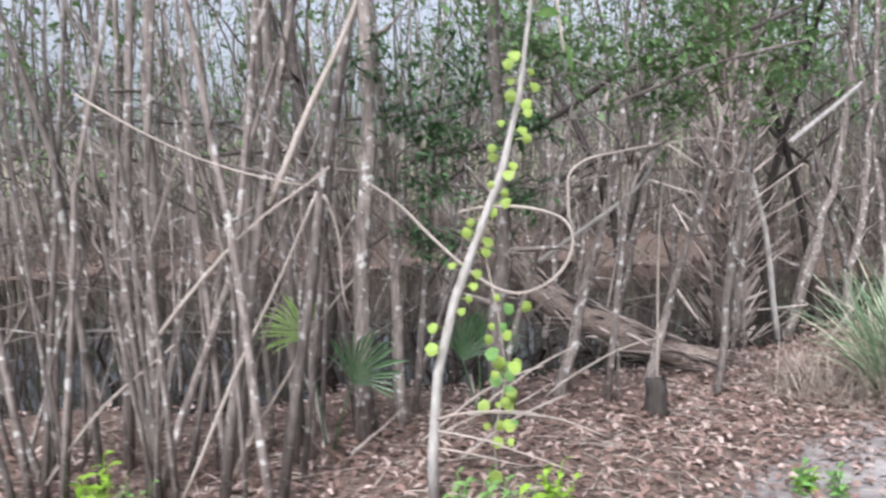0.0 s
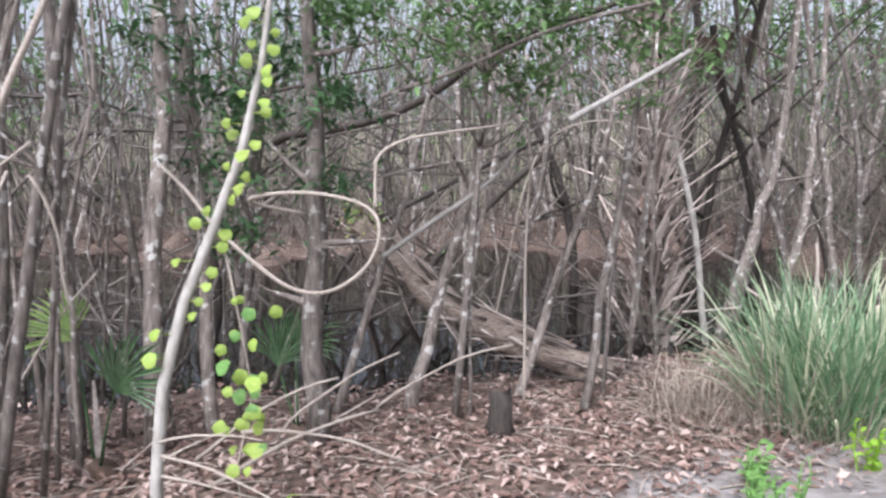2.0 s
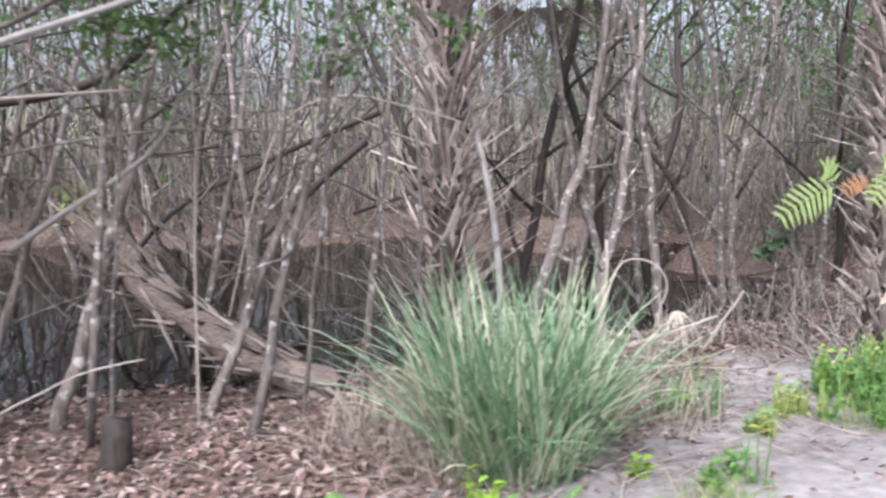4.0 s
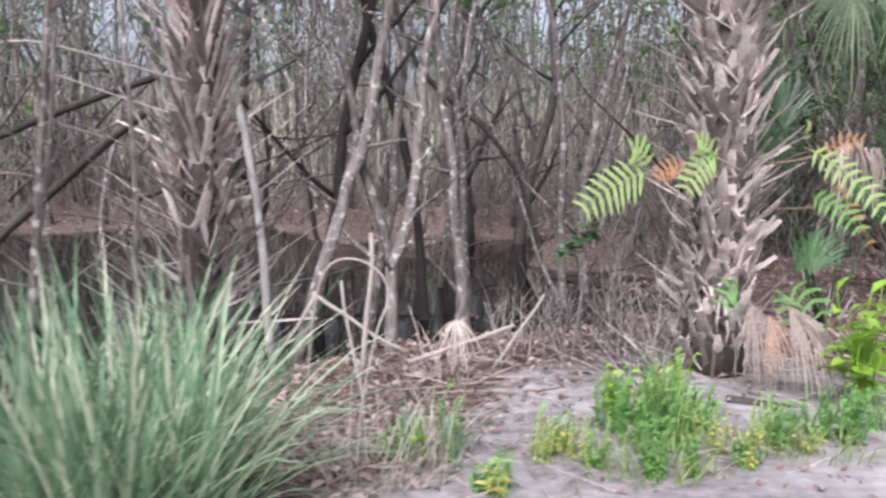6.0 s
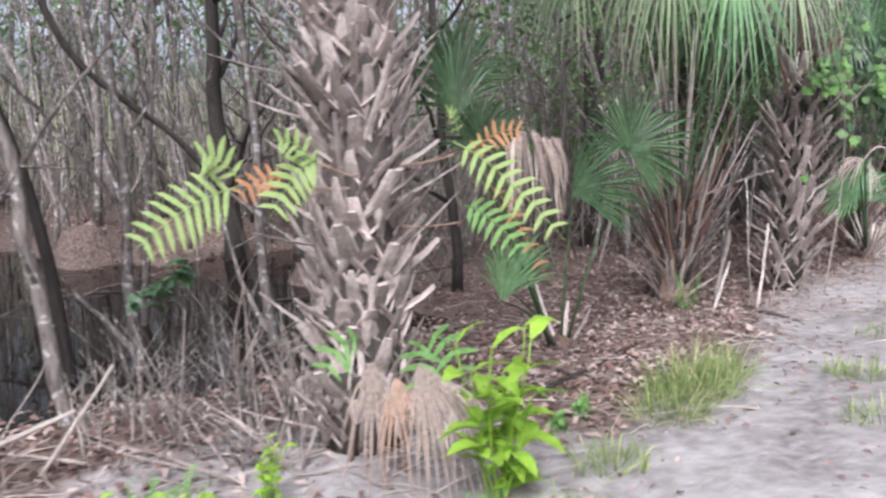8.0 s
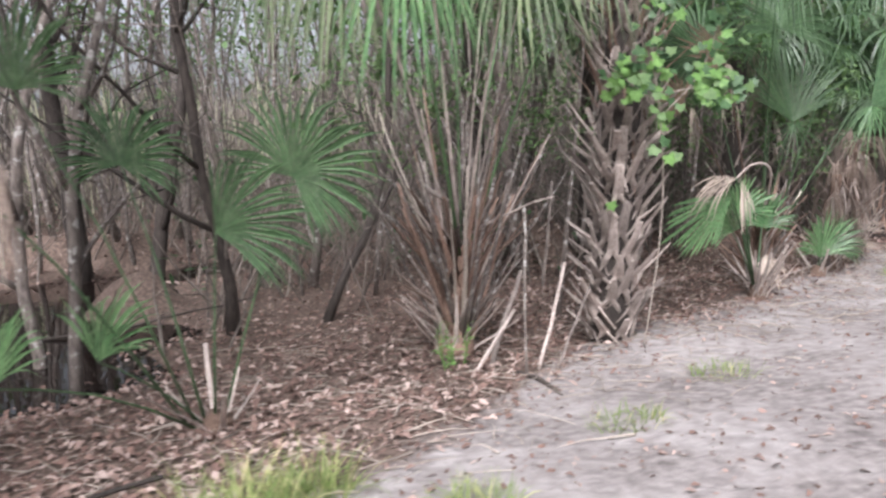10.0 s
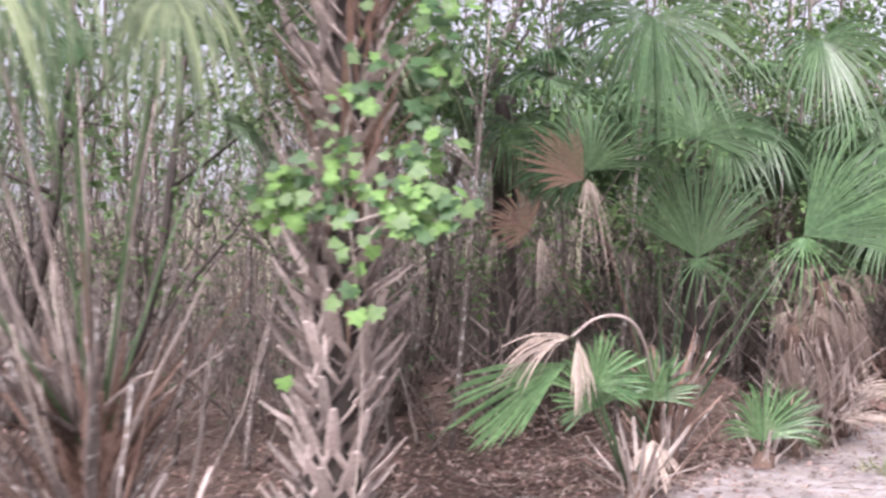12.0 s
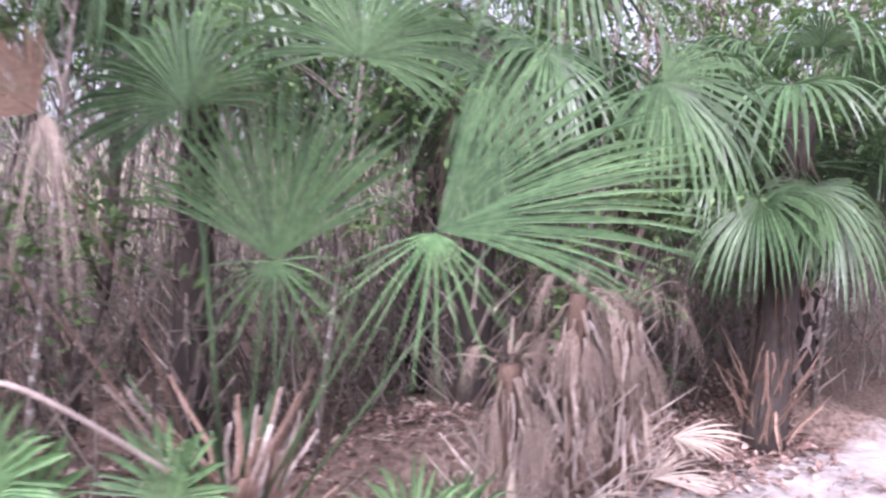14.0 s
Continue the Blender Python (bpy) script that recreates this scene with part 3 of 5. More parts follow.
def litter():
    """Fallen leaves, curled and tumbled, and needles between them."""
    r = random.Random(13)
    g = Geo()
    n = 0

    def flake(p, size, wide, way):
        side = way.cross(vec(r.uniform(-0.6, 0.6), r.uniform(-0.6, 0.6), 1)).normalized()
        g.strip([p, p + way * size * 0.5 + vec(0, 0, r.uniform(-0.1, 0.25) * size), p + way * size], [size * wide * 0.3, size * wide, 0.002], side, r.uniform(0.1, 0.5))

    while n < 56000:
        if r.random() < 0.72:
            x = r.uniform(-3, 20)
            s = r.triangular(1.2, 7.5, 3.4)
            y = 5.6 + (s + 0.53 * (x - 9)) / 0.85
        else:
            x, y = r.uniform(-10, 20), r.uniform(13, 30)
        if pond(x, y) > 0.12 + (2.5 * r.random() if r.random() < 0.03 else 0):
            continue
        if r.random() < 0.9 * sandy(x, y) * smooth(3.0, 6.5, x) + 0.4 * smooth(3.2, 1.4, -0.53 * (x - 9) + 0.85 * (y - 5.6)):
            continue
        n += 1
        p = vec(x, y, max(ground_z(x, y), -0.375) + r.uniform(0.003, 0.03))
        a = r.uniform(0, 6.28)
        flake(p, r.uniform(0.03, 0.085) * (1.6 if y > 16 else 1), r.uniform(0.3, 0.6), vec(math.cos(a), math.sin(a), r.uniform(-0.1, 0.45)).normalized())
    for k in range(10000):
        x = r.uniform(3, 22)
        s = r.uniform(-1.5, 3.6)
        y = 5.6 + (s + 0.53 * (x - 9)) / 0.85
        if noise.noise(Vector((x * 0.9, y * 0.9, 5))) < r.uniform(-0.5, 0.4) - 0.3 * smooth(0.5, 3, s):
            continue
        a = r.uniform(0, 6.28)
        flake(vec(x, y, ground_z(x, y) + 0.004), r.uniform(0.015, 0.06), r.uniform(0.3, 0.7), vec(math.cos(a), math.sin(a), r.uniform(-0.05, 0.3)).normalized())
    tagged(part("leaf_litter", g, LITTER), "brown and tan fallen leaves strewn over the bank", "leaf litter", kind="stuff")
    g = Geo()
    for k in range(2600):
        x = r.uniform(-2, 19)
        s = r.triangular(1.6, 6.5, 3.2)
        y = 5.6 + (s + 0.53 * (x - 9)) / 0.85
        if pond(x, y) > -0.05:
            continue
        a, ln = r.uniform(0, 6.28), r.uniform(0.08, 0.5)
        p = vec(x, y, ground_z(x, y) + 0.012)
        q = vec(x + math.cos(a) * ln, y + math.sin(a) * ln, 0)
        q.z = ground_z(q.x, q.y) + r.uniform(0.01, 0.06)
        g.tube(bent(p, q, -0.01, 0.02, 3, k), taper(r.uniform(0.002, 0.007), 0.0015, 3), 4, cap=False)
    tagged(part("fallen_twigs", g, TWIG), "thin fallen twigs and dry stalks on the ground", "twigs", kind="stuff")


def tangle():
    """Fallen and slanting boughs in the thicket round the pond."""
    r = random.Random(14)
    g, dark = Geo(), Geo()
    n = 0
    while n < 135:
        x = r.uniform(-3, 8.4)
        y = shore(x) + r.uniform(-0.3, 4.8)
        if (x > 4.2 and r.random() < 0.88) or (abs(x - 4.4) < 1.1 and y < 9.9) or (1.3 < x < 4.2 and y < 8.6) or y < 6.8:
            continue
        n += 1
        z = max(-0.4, ground_z(x, y)) + (0.0 if r.random() < 0.5 else r.uniform(0.3, 2.6))
        a = r.uniform(-0.5, 0.5) + (math.pi if r.random() < 0.5 else 0)
        way = vec(math.cos(a), math.sin(a) * 0.6, r.uniform(-0.2, 1.1))
        rad = r.uniform(0.006, 0.026)
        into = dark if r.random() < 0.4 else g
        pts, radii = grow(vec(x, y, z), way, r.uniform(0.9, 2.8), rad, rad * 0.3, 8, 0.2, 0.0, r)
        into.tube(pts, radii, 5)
        for q in range(4):
            i = r.randint(1, 7)
            lp, lr = grow(pts[i], vec(r.uniform(-1, 1), r.uniform(-1, 1), r.uniform(-0.5, 1)), r.uniform(0.3, 1.0), radii[i] * 0.5, 0.0015, 5, 0.3, 0.0, r)
            into.tube(lp, lr, 4, cap=False)
    tagged(part("tangle", g, BARK_FAR), "tangle of slanting grey boughs and twigs round the pond", "branches", kind="stuff")
    tagged(part("tangle", dark, BARK_DARK), "tangle of dark boughs and twigs round the pond", "branches", kind="stuff")


woods()
tangle()
brush()
reeds()
litter()


# ---- the pond bank: thicket, white sapling, vine, log, grass ----
def pole(name, pts, r0, r1, mat, label, category="tree", seed=0, twigs=3, group="thin saplings", sides=8):
    """A thin sapling or pole along pts, with a few twigs."""
    r = random.Random(seed)
    th = thing(name, pts[0], label, category, group)
    line = []
    for i in range(len(pts) - 1):
        for k in range(3):
            line.append(pts[i].lerp(pts[i + 1], k / 3) - pts[0] + vec(r.uniform(-1, 1), r.uniform(-1, 1), 0) * r0 * 0.5 * (len(line) > 0))
    line.append(pts[-1] - pts[0])
    radii = taper(r0, r1, len(line) - 1)
    part("stem", Geo().tube(line, radii, sides), mat, th)
    for k in range(twigs):
        i = r.randint(len(line) // 3, len(line) - 1)
        lp, lr = grow(line[i], vec(r.uniform(-1, 1), r.uniform(-1, 0.6), r.uniform(-0.1, 1.0)), r.uniform(0.3, 0.9), radii[i] * 0.45, 0.0015, 5, 0.22, 0.03, r)
        part("twig", Geo().tube(lp, lr, 5, cap=False), mat, th)
    return th


def thicket():
    r = random.Random(40)
    lab = "thin grey mottled sapling in a dense thicket"
    rows = [((-1.05, 5.05), (-0.87, 5.25, 2.3), 0.022), ((-0.47, 5.14), (-0.43, 5.39, 2.7), 0.04), ((0.02, 4.95), (0.52, 5.2, 2.7), 0.034),
            ((0.34, 4.96), (0.85, 5.2, 2.7), 0.035), ((0.67, 6.0), (0.74, 6.23, 3.2), 0.065), ((-0.1, 5.6), (0.15, 5.7, 3), 0.045), ((-0.8, 5.6), (-0.7, 5.9, 3), 0.04), ((0.25, 5.9), (0.1, 6.2, 3.2), 0.05)]
    for k, (a, b, rad) in enumerate(rows):
        f = on_ground(*a)
        top = vec(*b)
        top = f + (top - f) * 1.7
        pole("sapling", [f, f.lerp(top, 0.35) + vec(r.uniform(-0.04, 0.04), 0, 0), f.lerp(top, 0.7), top], rad, rad * 0.4, BARK, lab, seed=k, twigs=6)
    for k in range(64):
        x, y = r.uniform(-3.4, 1.0), r.uniform(4.7, 8.4)
        if k % 3 == 0:
            x, y = r.uniform(-1.6, 0.4), r.uniform(4.6, 5.8)
        if y > shore(x) + 1.4 or (0.75 < x and y < 5.6):
            continue
        f = on_ground(x, y)
        h = r.uniform(1.4, 5.2)
        top = f + vec(r.uniform(-0.6, 0.75) * h * 0.4, r.uniform(-0.1, 0.2) * h * 0.4, h)
        rad = r.uniform(0.010, 0.03)
        pole("sapling", [f, f.lerp(top, 0.4) + vec(r.uniform(-0.2, 0.2), 0, 0), f.lerp(top, 0.75) + vec(r.uniform(-0.18, 0.18), 0, 0), top], rad, rad * 0.35, BARK, lab, seed=100 + k, twigs=4)
    # leaning dead sticks caught in the thicket
    for k, (a, b, rad) in enumerate([((-0.12, 4.69, -0.15), (0.64, 4.81, 1.47), 0.011), ((-0.2, 4.75, 0.75), (0.7, 4.9, 1.6), 0.012), ((0.36, 4.93, 1.4), (0.95, 5.0, 2.7), 0.02), ((0.0, 5.2, -0.2), (0.75, 5.3, 0.95), 0.009), ((-1.0, 5.0, -0.15), (-0.3, 5.2, 0.6), 0.012), ((0.65, 4.95, 1.45), (0.75, 5.1, 0.75), 0.008)]):
        stem("dead_stick", bent(vec(*a), vec(*b), -0.06, 0.03, 8, k), rad, rad * 0.6, TWIG, "pale dry stick leaning in the sapling thicket", "stick", group="dead sticks")
    stem("dead_stick", bent(vec(-0.5, 4.62, 1.98), vec(0.62, 4.7, 1.5), 0.07, 0.02, 10, 9), 0.006, 0.005, TWIG, "pale arching stick caught in the thicket", "stick", group="dead sticks")


thicket()


def round_leaf(p, size, r):
    g = Geo()
    n = vec(r.uniform(-0.6, 0.6), -1, r.uniform(-0.2, 0.9)).normalized()
    s = n.cross(UP).normalized()
    u = s.cross(n)
    ring = [p + (s * math.cos(a) + u * math.sin(a) * 1.05) * size * (0.9 if k % 2 else 1) + n * 0.008 * math.cos(2 * a) for k, a in enumerate([2 * math.pi * k / 10 for k in range(10)])]
    g.v = [p + n * 0.008] + ring
    g.f = [(0, 1 + k, 1 + (k + 1) % 10) for k in range(10)]
    return g


def sapling():
    th = thing("sapling", on_ground(1.2, 4.89), "pale-barked leaning sapling with round lime-green leaves", "tree")
    pts = [vec(0, 0, 0), vec(0.0, 0.0, 0.3), vec(0.04, 0.03, 0.75), vec(0.14, 0.08, 1.15), vec(0.28, 0.13, 1.5), vec(0.42, 0.15, 1.85), vec(0.52, 0.17, 2.25), vec(0.6, 0.2, 2.8), vec(0.66, 0.2, 3.3)]
    part("stem", Geo().tube(pts, [0.035, 0.03, 0.028, 0.026, 0.024, 0.022, 0.015, 0.01, 0.004], 10), BARK_PALE, th)
    r = random.Random(3)
    for k in range(30):
        t = 0.9 + 1.6 * (k / 30) ** 0.8
        i = max(j for j in range(len(pts) - 1) if pts[j].z <= t)
        c = pts[i].lerp(pts[i + 1], (t - pts[i].z) / (pts[i + 1].z - pts[i].z))
        p = c + vec(r.choice((-1, 1)) * r.uniform(0.03, 0.09), r.uniform(-0.09, 0.02), 0)
        lf = part("leaf", round_leaf(p, r.uniform(0.022, 0.04), r), LEAF_LIME, th)
        part("leaf_stalk", Geo().tube([c, p], [0.0025, 0.0015], 4), LEAF_LIME, lf)
    for k in range(4):
        a = vec(0, 0, 0.35 + 0.05 * k)
        lp, lr = grow(a, vec(r.uniform(0.4, 1), r.uniform(-0.3, 0.2), r.uniform(-0.1, 0.5)), r.uniform(0.35, 0.8), 0.008, 0.003, 5, 0.12, -0.05, r)
        part("twig", Geo().tube(lp, lr, 5), TWIG, th)
    # the leafy vine that hangs beside it
    vine = thing("vine", on_ground(1.56, 5.0), "thin vine with round yellow-green leaves beside the sapling", "vine")
    line = [vec(0, 0, 0), vec(-0.02, 0.03, 0.35), vec(0.06, 0.05, 0.7), vec(0.02, 0.02, 1.05), vec(-0.05, 0.05, 1.4)]
    part("stem", Geo().tube(line, [0.005] * 5, 5), TWIG, vine)
    for k in range(34):
        z = 0.35 + 0.85 * r.random() ** 1.2 if k else 0.15
        p = vec(r.gauss(0.03, 0.07), r.uniform(-0.1, 0.1), z)
        part("leaf", round_leaf(p, r.uniform(0.02, 0.042), r), LEAF_LIME if r.random() < 0.75 else LEAF_VINE, vine)


sapling()


def smooth_line(pts, times=2):
    """Rounds the corners of a line of points."""
    for _ in range(times):
        out = [pts[0]]
        for a, b in zip(pts, pts[1:]):
            out += [a.lerp(b, 0.25), a.lerp(b, 0.75)]
        pts = out + [pts[-1]]
    return pts


def curve(name, pts, r0, r1, mat, label, category, group="", sides=6):
    return stem(name, smooth_line([vec(*p) for p in pts]), r0, r1, mat, label, category, sides, group)


curve("vine", [(1.62, 6.15, 1.2), (1.31, 5.85, 1.29), (1.55, 5.8, 1.34), (1.82, 5.86, 1.33), (2.08, 5.9, 1.25), (2.14, 5.86, 1.1), (2.06, 5.83, 0.9), (1.85, 5.8, 0.76), (1.64, 5.79, 0.77), (1.42, 5.79, 0.93), (1.18, 5.78, 1.16), (1.0, 5.9, 1.35), (0.78, 6.05, 1.5)], 0.012, 0.012, TWIG, "pale woody vine hanging in a wide loop", "vine")
curve("vine", [(2.1, 5.88, 1.25), (2.1, 5.9, 1.42), (2.1, 5.91, 1.54), (2.25, 6.05, 1.64), (2.5, 6.2, 1.68), (2.9, 6.6, 1.75)], 0.012, 0.008, TWIG, "pale woody vine rising from the loop", "vine")
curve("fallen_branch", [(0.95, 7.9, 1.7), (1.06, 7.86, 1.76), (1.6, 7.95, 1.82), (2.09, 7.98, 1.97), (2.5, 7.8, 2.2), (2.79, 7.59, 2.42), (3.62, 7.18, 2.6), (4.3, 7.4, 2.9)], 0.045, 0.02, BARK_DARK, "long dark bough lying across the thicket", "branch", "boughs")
curve("fallen_branch", [(1.7, 6.9, 1.3), (1.87, 6.89, 1.39), (2.4, 6.95, 1.5), (3.03, 7.02, 1.57), (3.6, 7.2, 1.55)], 0.014, 0.008, BARK, "thin grey bough across the thicket", "branch", "boughs")
curve("fallen_branch", [(2.0, 6.85, 0.85), (2.34, 6.9, 1.09), (2.6, 6.95, 1.25), (2.88, 6.99, 1.47), (3.0, 7.0, 1.75)], 0.022, 0.014, BARK_PALE, "pale broken bough above the log", "branch", "boughs")
curve("fallen_branch", [(2.1, 6.2, 1.9), (2.6, 6.2, 2.05), (3.1, 6.0, 2.25), (3.9, 5.9, 2.4)], 0.016, 0.012, BARK, "grey bough in the leaves", "branch", "boughs")
curve("broken_stick", [(3.087, 4.836, 1.658), (3.29, 5.0, 1.77), (3.5, 5.16, 1.885), (3.698, 5.324, 2.003)], 0.014, 0.011, BARK_PALE, "pale peeled stick hanging in the branches", "stick")
for k, (a, b, rad) in enumerate([((1.42, 6.1, -0.2), (2.2, 6.1, 0.35), 0.009), ((1.1, 5.6, -0.15), (1.9, 5.7, 0.3), 0.010), ((1.35, 5.2, -0.12), (2.1, 5.9, 0.05), 0.012), ((2.0, 6.4, -0.1), (2.9, 6.6, 0.28), 0.009), ((1.4, 5.5, 0.05), (2.3, 5.6, -0.15), 0.010)]):
    stem("dead_stick", bent(vec(*a), vec(*b), -0.07, 0.03, 8, k + 50), rad, rad * 0.6, TWIG, "pale dry stick lying at the water's edge", "stick", group="dead sticks")


curve("vine", [(3.66, 5.29, 1.985), (3.75, 5.6, 2.35), (3.9, 6.2, 2.6), (4.0, 7.2, 2.75)], 0.005, 0.006, BARK_DARK, "thin dark vine that holds up the pale stick", "vine")


def log():
    th = thing("fallen_log", on_ground(3.75, 7.75), "fallen splintered palm log leaning out of the dark water", "log")
    o = Vector(th.location)
    mid = [(3.75, 7.75, -0.27), (3.3, 7.85, -0.12), (2.85, 8.0, 0.06), (2.42, 8.21, 0.22), (2.1, 8.28, 0.45), (1.85, 8.32, 0.7), (1.6, 8.35, 1.0)]
    pts = smooth_line([vec(*p) - o for p in mid], 1)
    n = len(pts)
    r = random.Random(8)
    part("trunk", Geo().tube(pts, [0.135 + 0.025 * math.sin(i * 1.9) + 0.03 * (i > n - 5) for i in range(n)], 14), LOGWOOD, th)
    for k in range(200):
        i = r.randint(0, n - 2)
        d = (pts[i + 1] - pts[i]).normalized()
        a = r.uniform(0, 6.28)
        s = d.cross(UP).normalized()
        u = s.cross(d)
        p = pts[i] + (s * math.cos(a) + u * math.sin(a)) * 0.14
        w = d * r.choice((-1, 1, 1)) + (s * math.cos(a) + u * math.sin(a)) * r.uniform(0.05, 0.5) + vec(0, 0, -0.1)
        lp, lr = grow(p, w, r.uniform(0.12, 0.5), r.uniform(0.012, 0.045), 0.003, 4, 0.1, -0.05, r)
        part("splinter", Geo().tube(lp, lr, 5, 0.35), r.choice((LOGWOOD, BOOT_PALE, BOOT, BARK_DARK, BARK_DARK)), th)
    for k in range(14):
        lp, lr = grow(pts[-2] + vec(r.uniform(-0.1, 0.1), r.uniform(-0.1, 0.1), 0), vec(r.uniform(-0.6, 0.4), r.uniform(-0.4, 0.4), 1), r.uniform(0.15, 0.4), 0.03, 0.004, 4, 0.12, 0, r)
        part("splinter", Geo().tube(lp, lr, 5, 0.4), LOGWOOD, th)
    g = Geo()
    for k in range(160):
        leaf(g, pts[-1 - (k % 2)] + vec(r.uniform(-0.16, 0.16), r.uniform(-0.16, 0.05), r.uniform(-0.05, 0.22)), r.uniform(0.03, 0.07), r)
    tagged(part("moss", g, FERN, th, "yellow-green moss"), kind="stuff")


log()


def bank_poles():
    lab = "thin leaning sapling with mottled bark by the log"
    for k, (a, b, rad, mat) in enumerate([((3.39, 6.86), (3.72, 7.17, 1.43), 0.038, BARK), ((2.15, 6.94), (2.48, 7.1, 0.96), 0.055, BARK), ((2.94, 7.33), (3.4, 7.59, 0.93), 0.042, BARK),
                                         ((1.6, 6.9), (1.98, 7.04, 0.89), 0.035, BARK), ((2.75, 8.2), (3.1, 8.29, 1.1), 0.045, BARK), ((3.0, 7.1), (3.0, 7.1, 1.3), 0.012, TWIG), ((3.6, 7.3), (3.75, 7.5, 1.5), 0.018, BARK), ((1.64, 6.22), (1.66, 6.26, 2.4), 0.085, BARK),
                                         ((0.95, 6.3), (0.8, 6.4, 2.4), 0.05, BARK), ((2.6, 6.75), (2.62, 6.9, 1.2), 0.014, BARK), ((3.9, 7.9), (4.05, 8.0, 1.5), 0.02, BARK), ((2.35, 8.5), (2.75, 8.6, 1.5), 0.035, BARK), ((4.3, 8.6), (4.2, 8.7, 1.7), 0.025, BARK)]):
        f = on_ground(*a, 0.1)
        top = vec(*b)
        top = f + (top - f) * (4.5 / max(1.0, top.z - f.z + 1.0))
        pole("sapling", [f, f.lerp(top, 0.3), f.lerp(top, 0.65) + vec(0.04, 0, 0), top], rad, rad * 0.45, mat, lab, seed=200 + k, twigs=6)
    st = thing("stump", on_ground(2.81, 6.42), "short dark rotten stump among fallen leaves", "stump")
    g = Geo().tube([vec(0, 0, 0), vec(0, 0, 0.1), vec(0.01, 0, 0.2), vec(0.0, 0.01, 0.27)], [0.12, 0.085, 0.08, 0.078], 10)
    r = random.Random(5)
    for i in range(30, 40):
        g.v[i] = g.v[i] + vec(0, 0, r.uniform(-0.08, 0.06))
    part("wood", g, BARK_DARK, st)
    pole("dead_tree", [vec(-0.1, 9.1, -0.6), vec(-0.12, 9.1, 0.5), vec(-0.3, 9.2, 1.8), vec(-0.43, 9.37, 3.1), vec(-0.6, 9.4, 5)], 0.13, 0.06, BARK_DARK, "dark dead tree standing in the water", seed=300, twigs=9)


bank_poles()


def leafy(place, height, radius, clusters, mat, label, seed, size=(0.05, 0.09), count=70, lean=(0.1, 0), wide=0.45):
    """An understorey tree whose limbs carry leafy sprays at given places."""
    r = random.Random(seed)
    th = thing("tree", place, label, "tree", "leafy understorey")
    o = Vector(place)
    pts = [vec(lean[0] * height * t, lean[1] * height * t, height * t) for t in [i / 8 for i in range(9)]]
    part("trunk", Geo().tube(pts, taper(radius, radius * 0.3, 8), 8), BARK, th)
    for c, spread in clusters:
        c = Vector(c) - o
        i = min(range(9), key=lambda q: abs(pts[q].z - c.z * 0.8))
        part("limb", Geo().tube(bent(pts[i], c, -0.08, 0.06, 8, seed), taper(radius * 0.4, 0.004, 8), 5), BARK, th)
        g = Geo()
        for k in range(count // 8):
            lp, lr = grow(c + vec(r.uniform(-1, 1), r.uniform(-1, 1), r.uniform(-0.7, 0.7)) * spread * 0.5, vec(r.uniform(-1, 1), r.uniform(-1, 1), r.uniform(-0.5, 0.6)), spread * r.uniform(0.5, 1.1), 0.003, 0.001, 4, 0.2, 0, r)
            for q in range(8):
                leaf(g, lp[r.randint(0, 4)] + vec(r.uniform(-1, 1), r.uniform(-1, 1), r.uniform(-1, 1)) * 0.03, r.uniform(*size), r, wide)
        tagged(part("foliage", g, mat, th), kind="stuff")
    return th


leafy(on_ground(2.5, 6.7), 3.8, 0.03, [((2.65, 6.32, 2.32), 0.5), ((3.19, 6.33, 2.42), 0.5), ((1.96, 6.1, 2.36), 0.35), ((2.9, 6.1, 2.6), 0.6), ((2.2, 6.5, 2.9), 0.6), ((3.4, 6.6, 2.9), 0.6), ((2.3, 7.4, 2.4), 0.4), ((3.6, 6.3, 2.3), 0.5), ((1.7, 6.2, 2.6), 0.5), ((3.0, 6.6, 2.0), 0.35)], LEAF, "slender tree with sprays of mid-green leaves over the bank", 51, count=320)
leafy(on_ground(1.0, 6.6), 3.4, 0.03, [((1.13, 6.13, 1.5), 0.35), ((0.97, 6.3, 1.95), 0.4), ((1.3, 6.3, 1.75), 0.35), ((1.2, 6.2, 1.1), 0.3), ((1.9, 6.1, 1.9), 0.25), ((1.5, 6.4, 2.3), 0.4), ((1.75, 6.3, 1.4), 0.3), ((1.35, 6.3, 2.0), 0.4), ((0.8, 6.2, 2.3), 0.4)], LEAF_DARK, "small evergreen tree with dark bluish leaves", 52, count=200, size=(0.06, 0.11), wide=0.3)
leafy(on_ground(3.9, 7.9), 3.6, 0.025, [((3.9, 7.2, 2.0), 0.25), ((4.1, 7.6, 2.3), 0.35), ((4.6, 8.3, 2.3), 0.25)], LEAF, "thin tree with a few green leaf sprays", 53, count=80)
leafy(on_ground(6.3, 12.9), 5.5, 0.045, [((6.31, 13.4, 3.1), 0.8), ((6.9, 13.2, 3.3), 0.7), ((5.8, 13.6, 3.4), 0.7)], LEAF, "swamp tree with green leaves over the pond", 54, count=180, size=(0.06, 0.12))

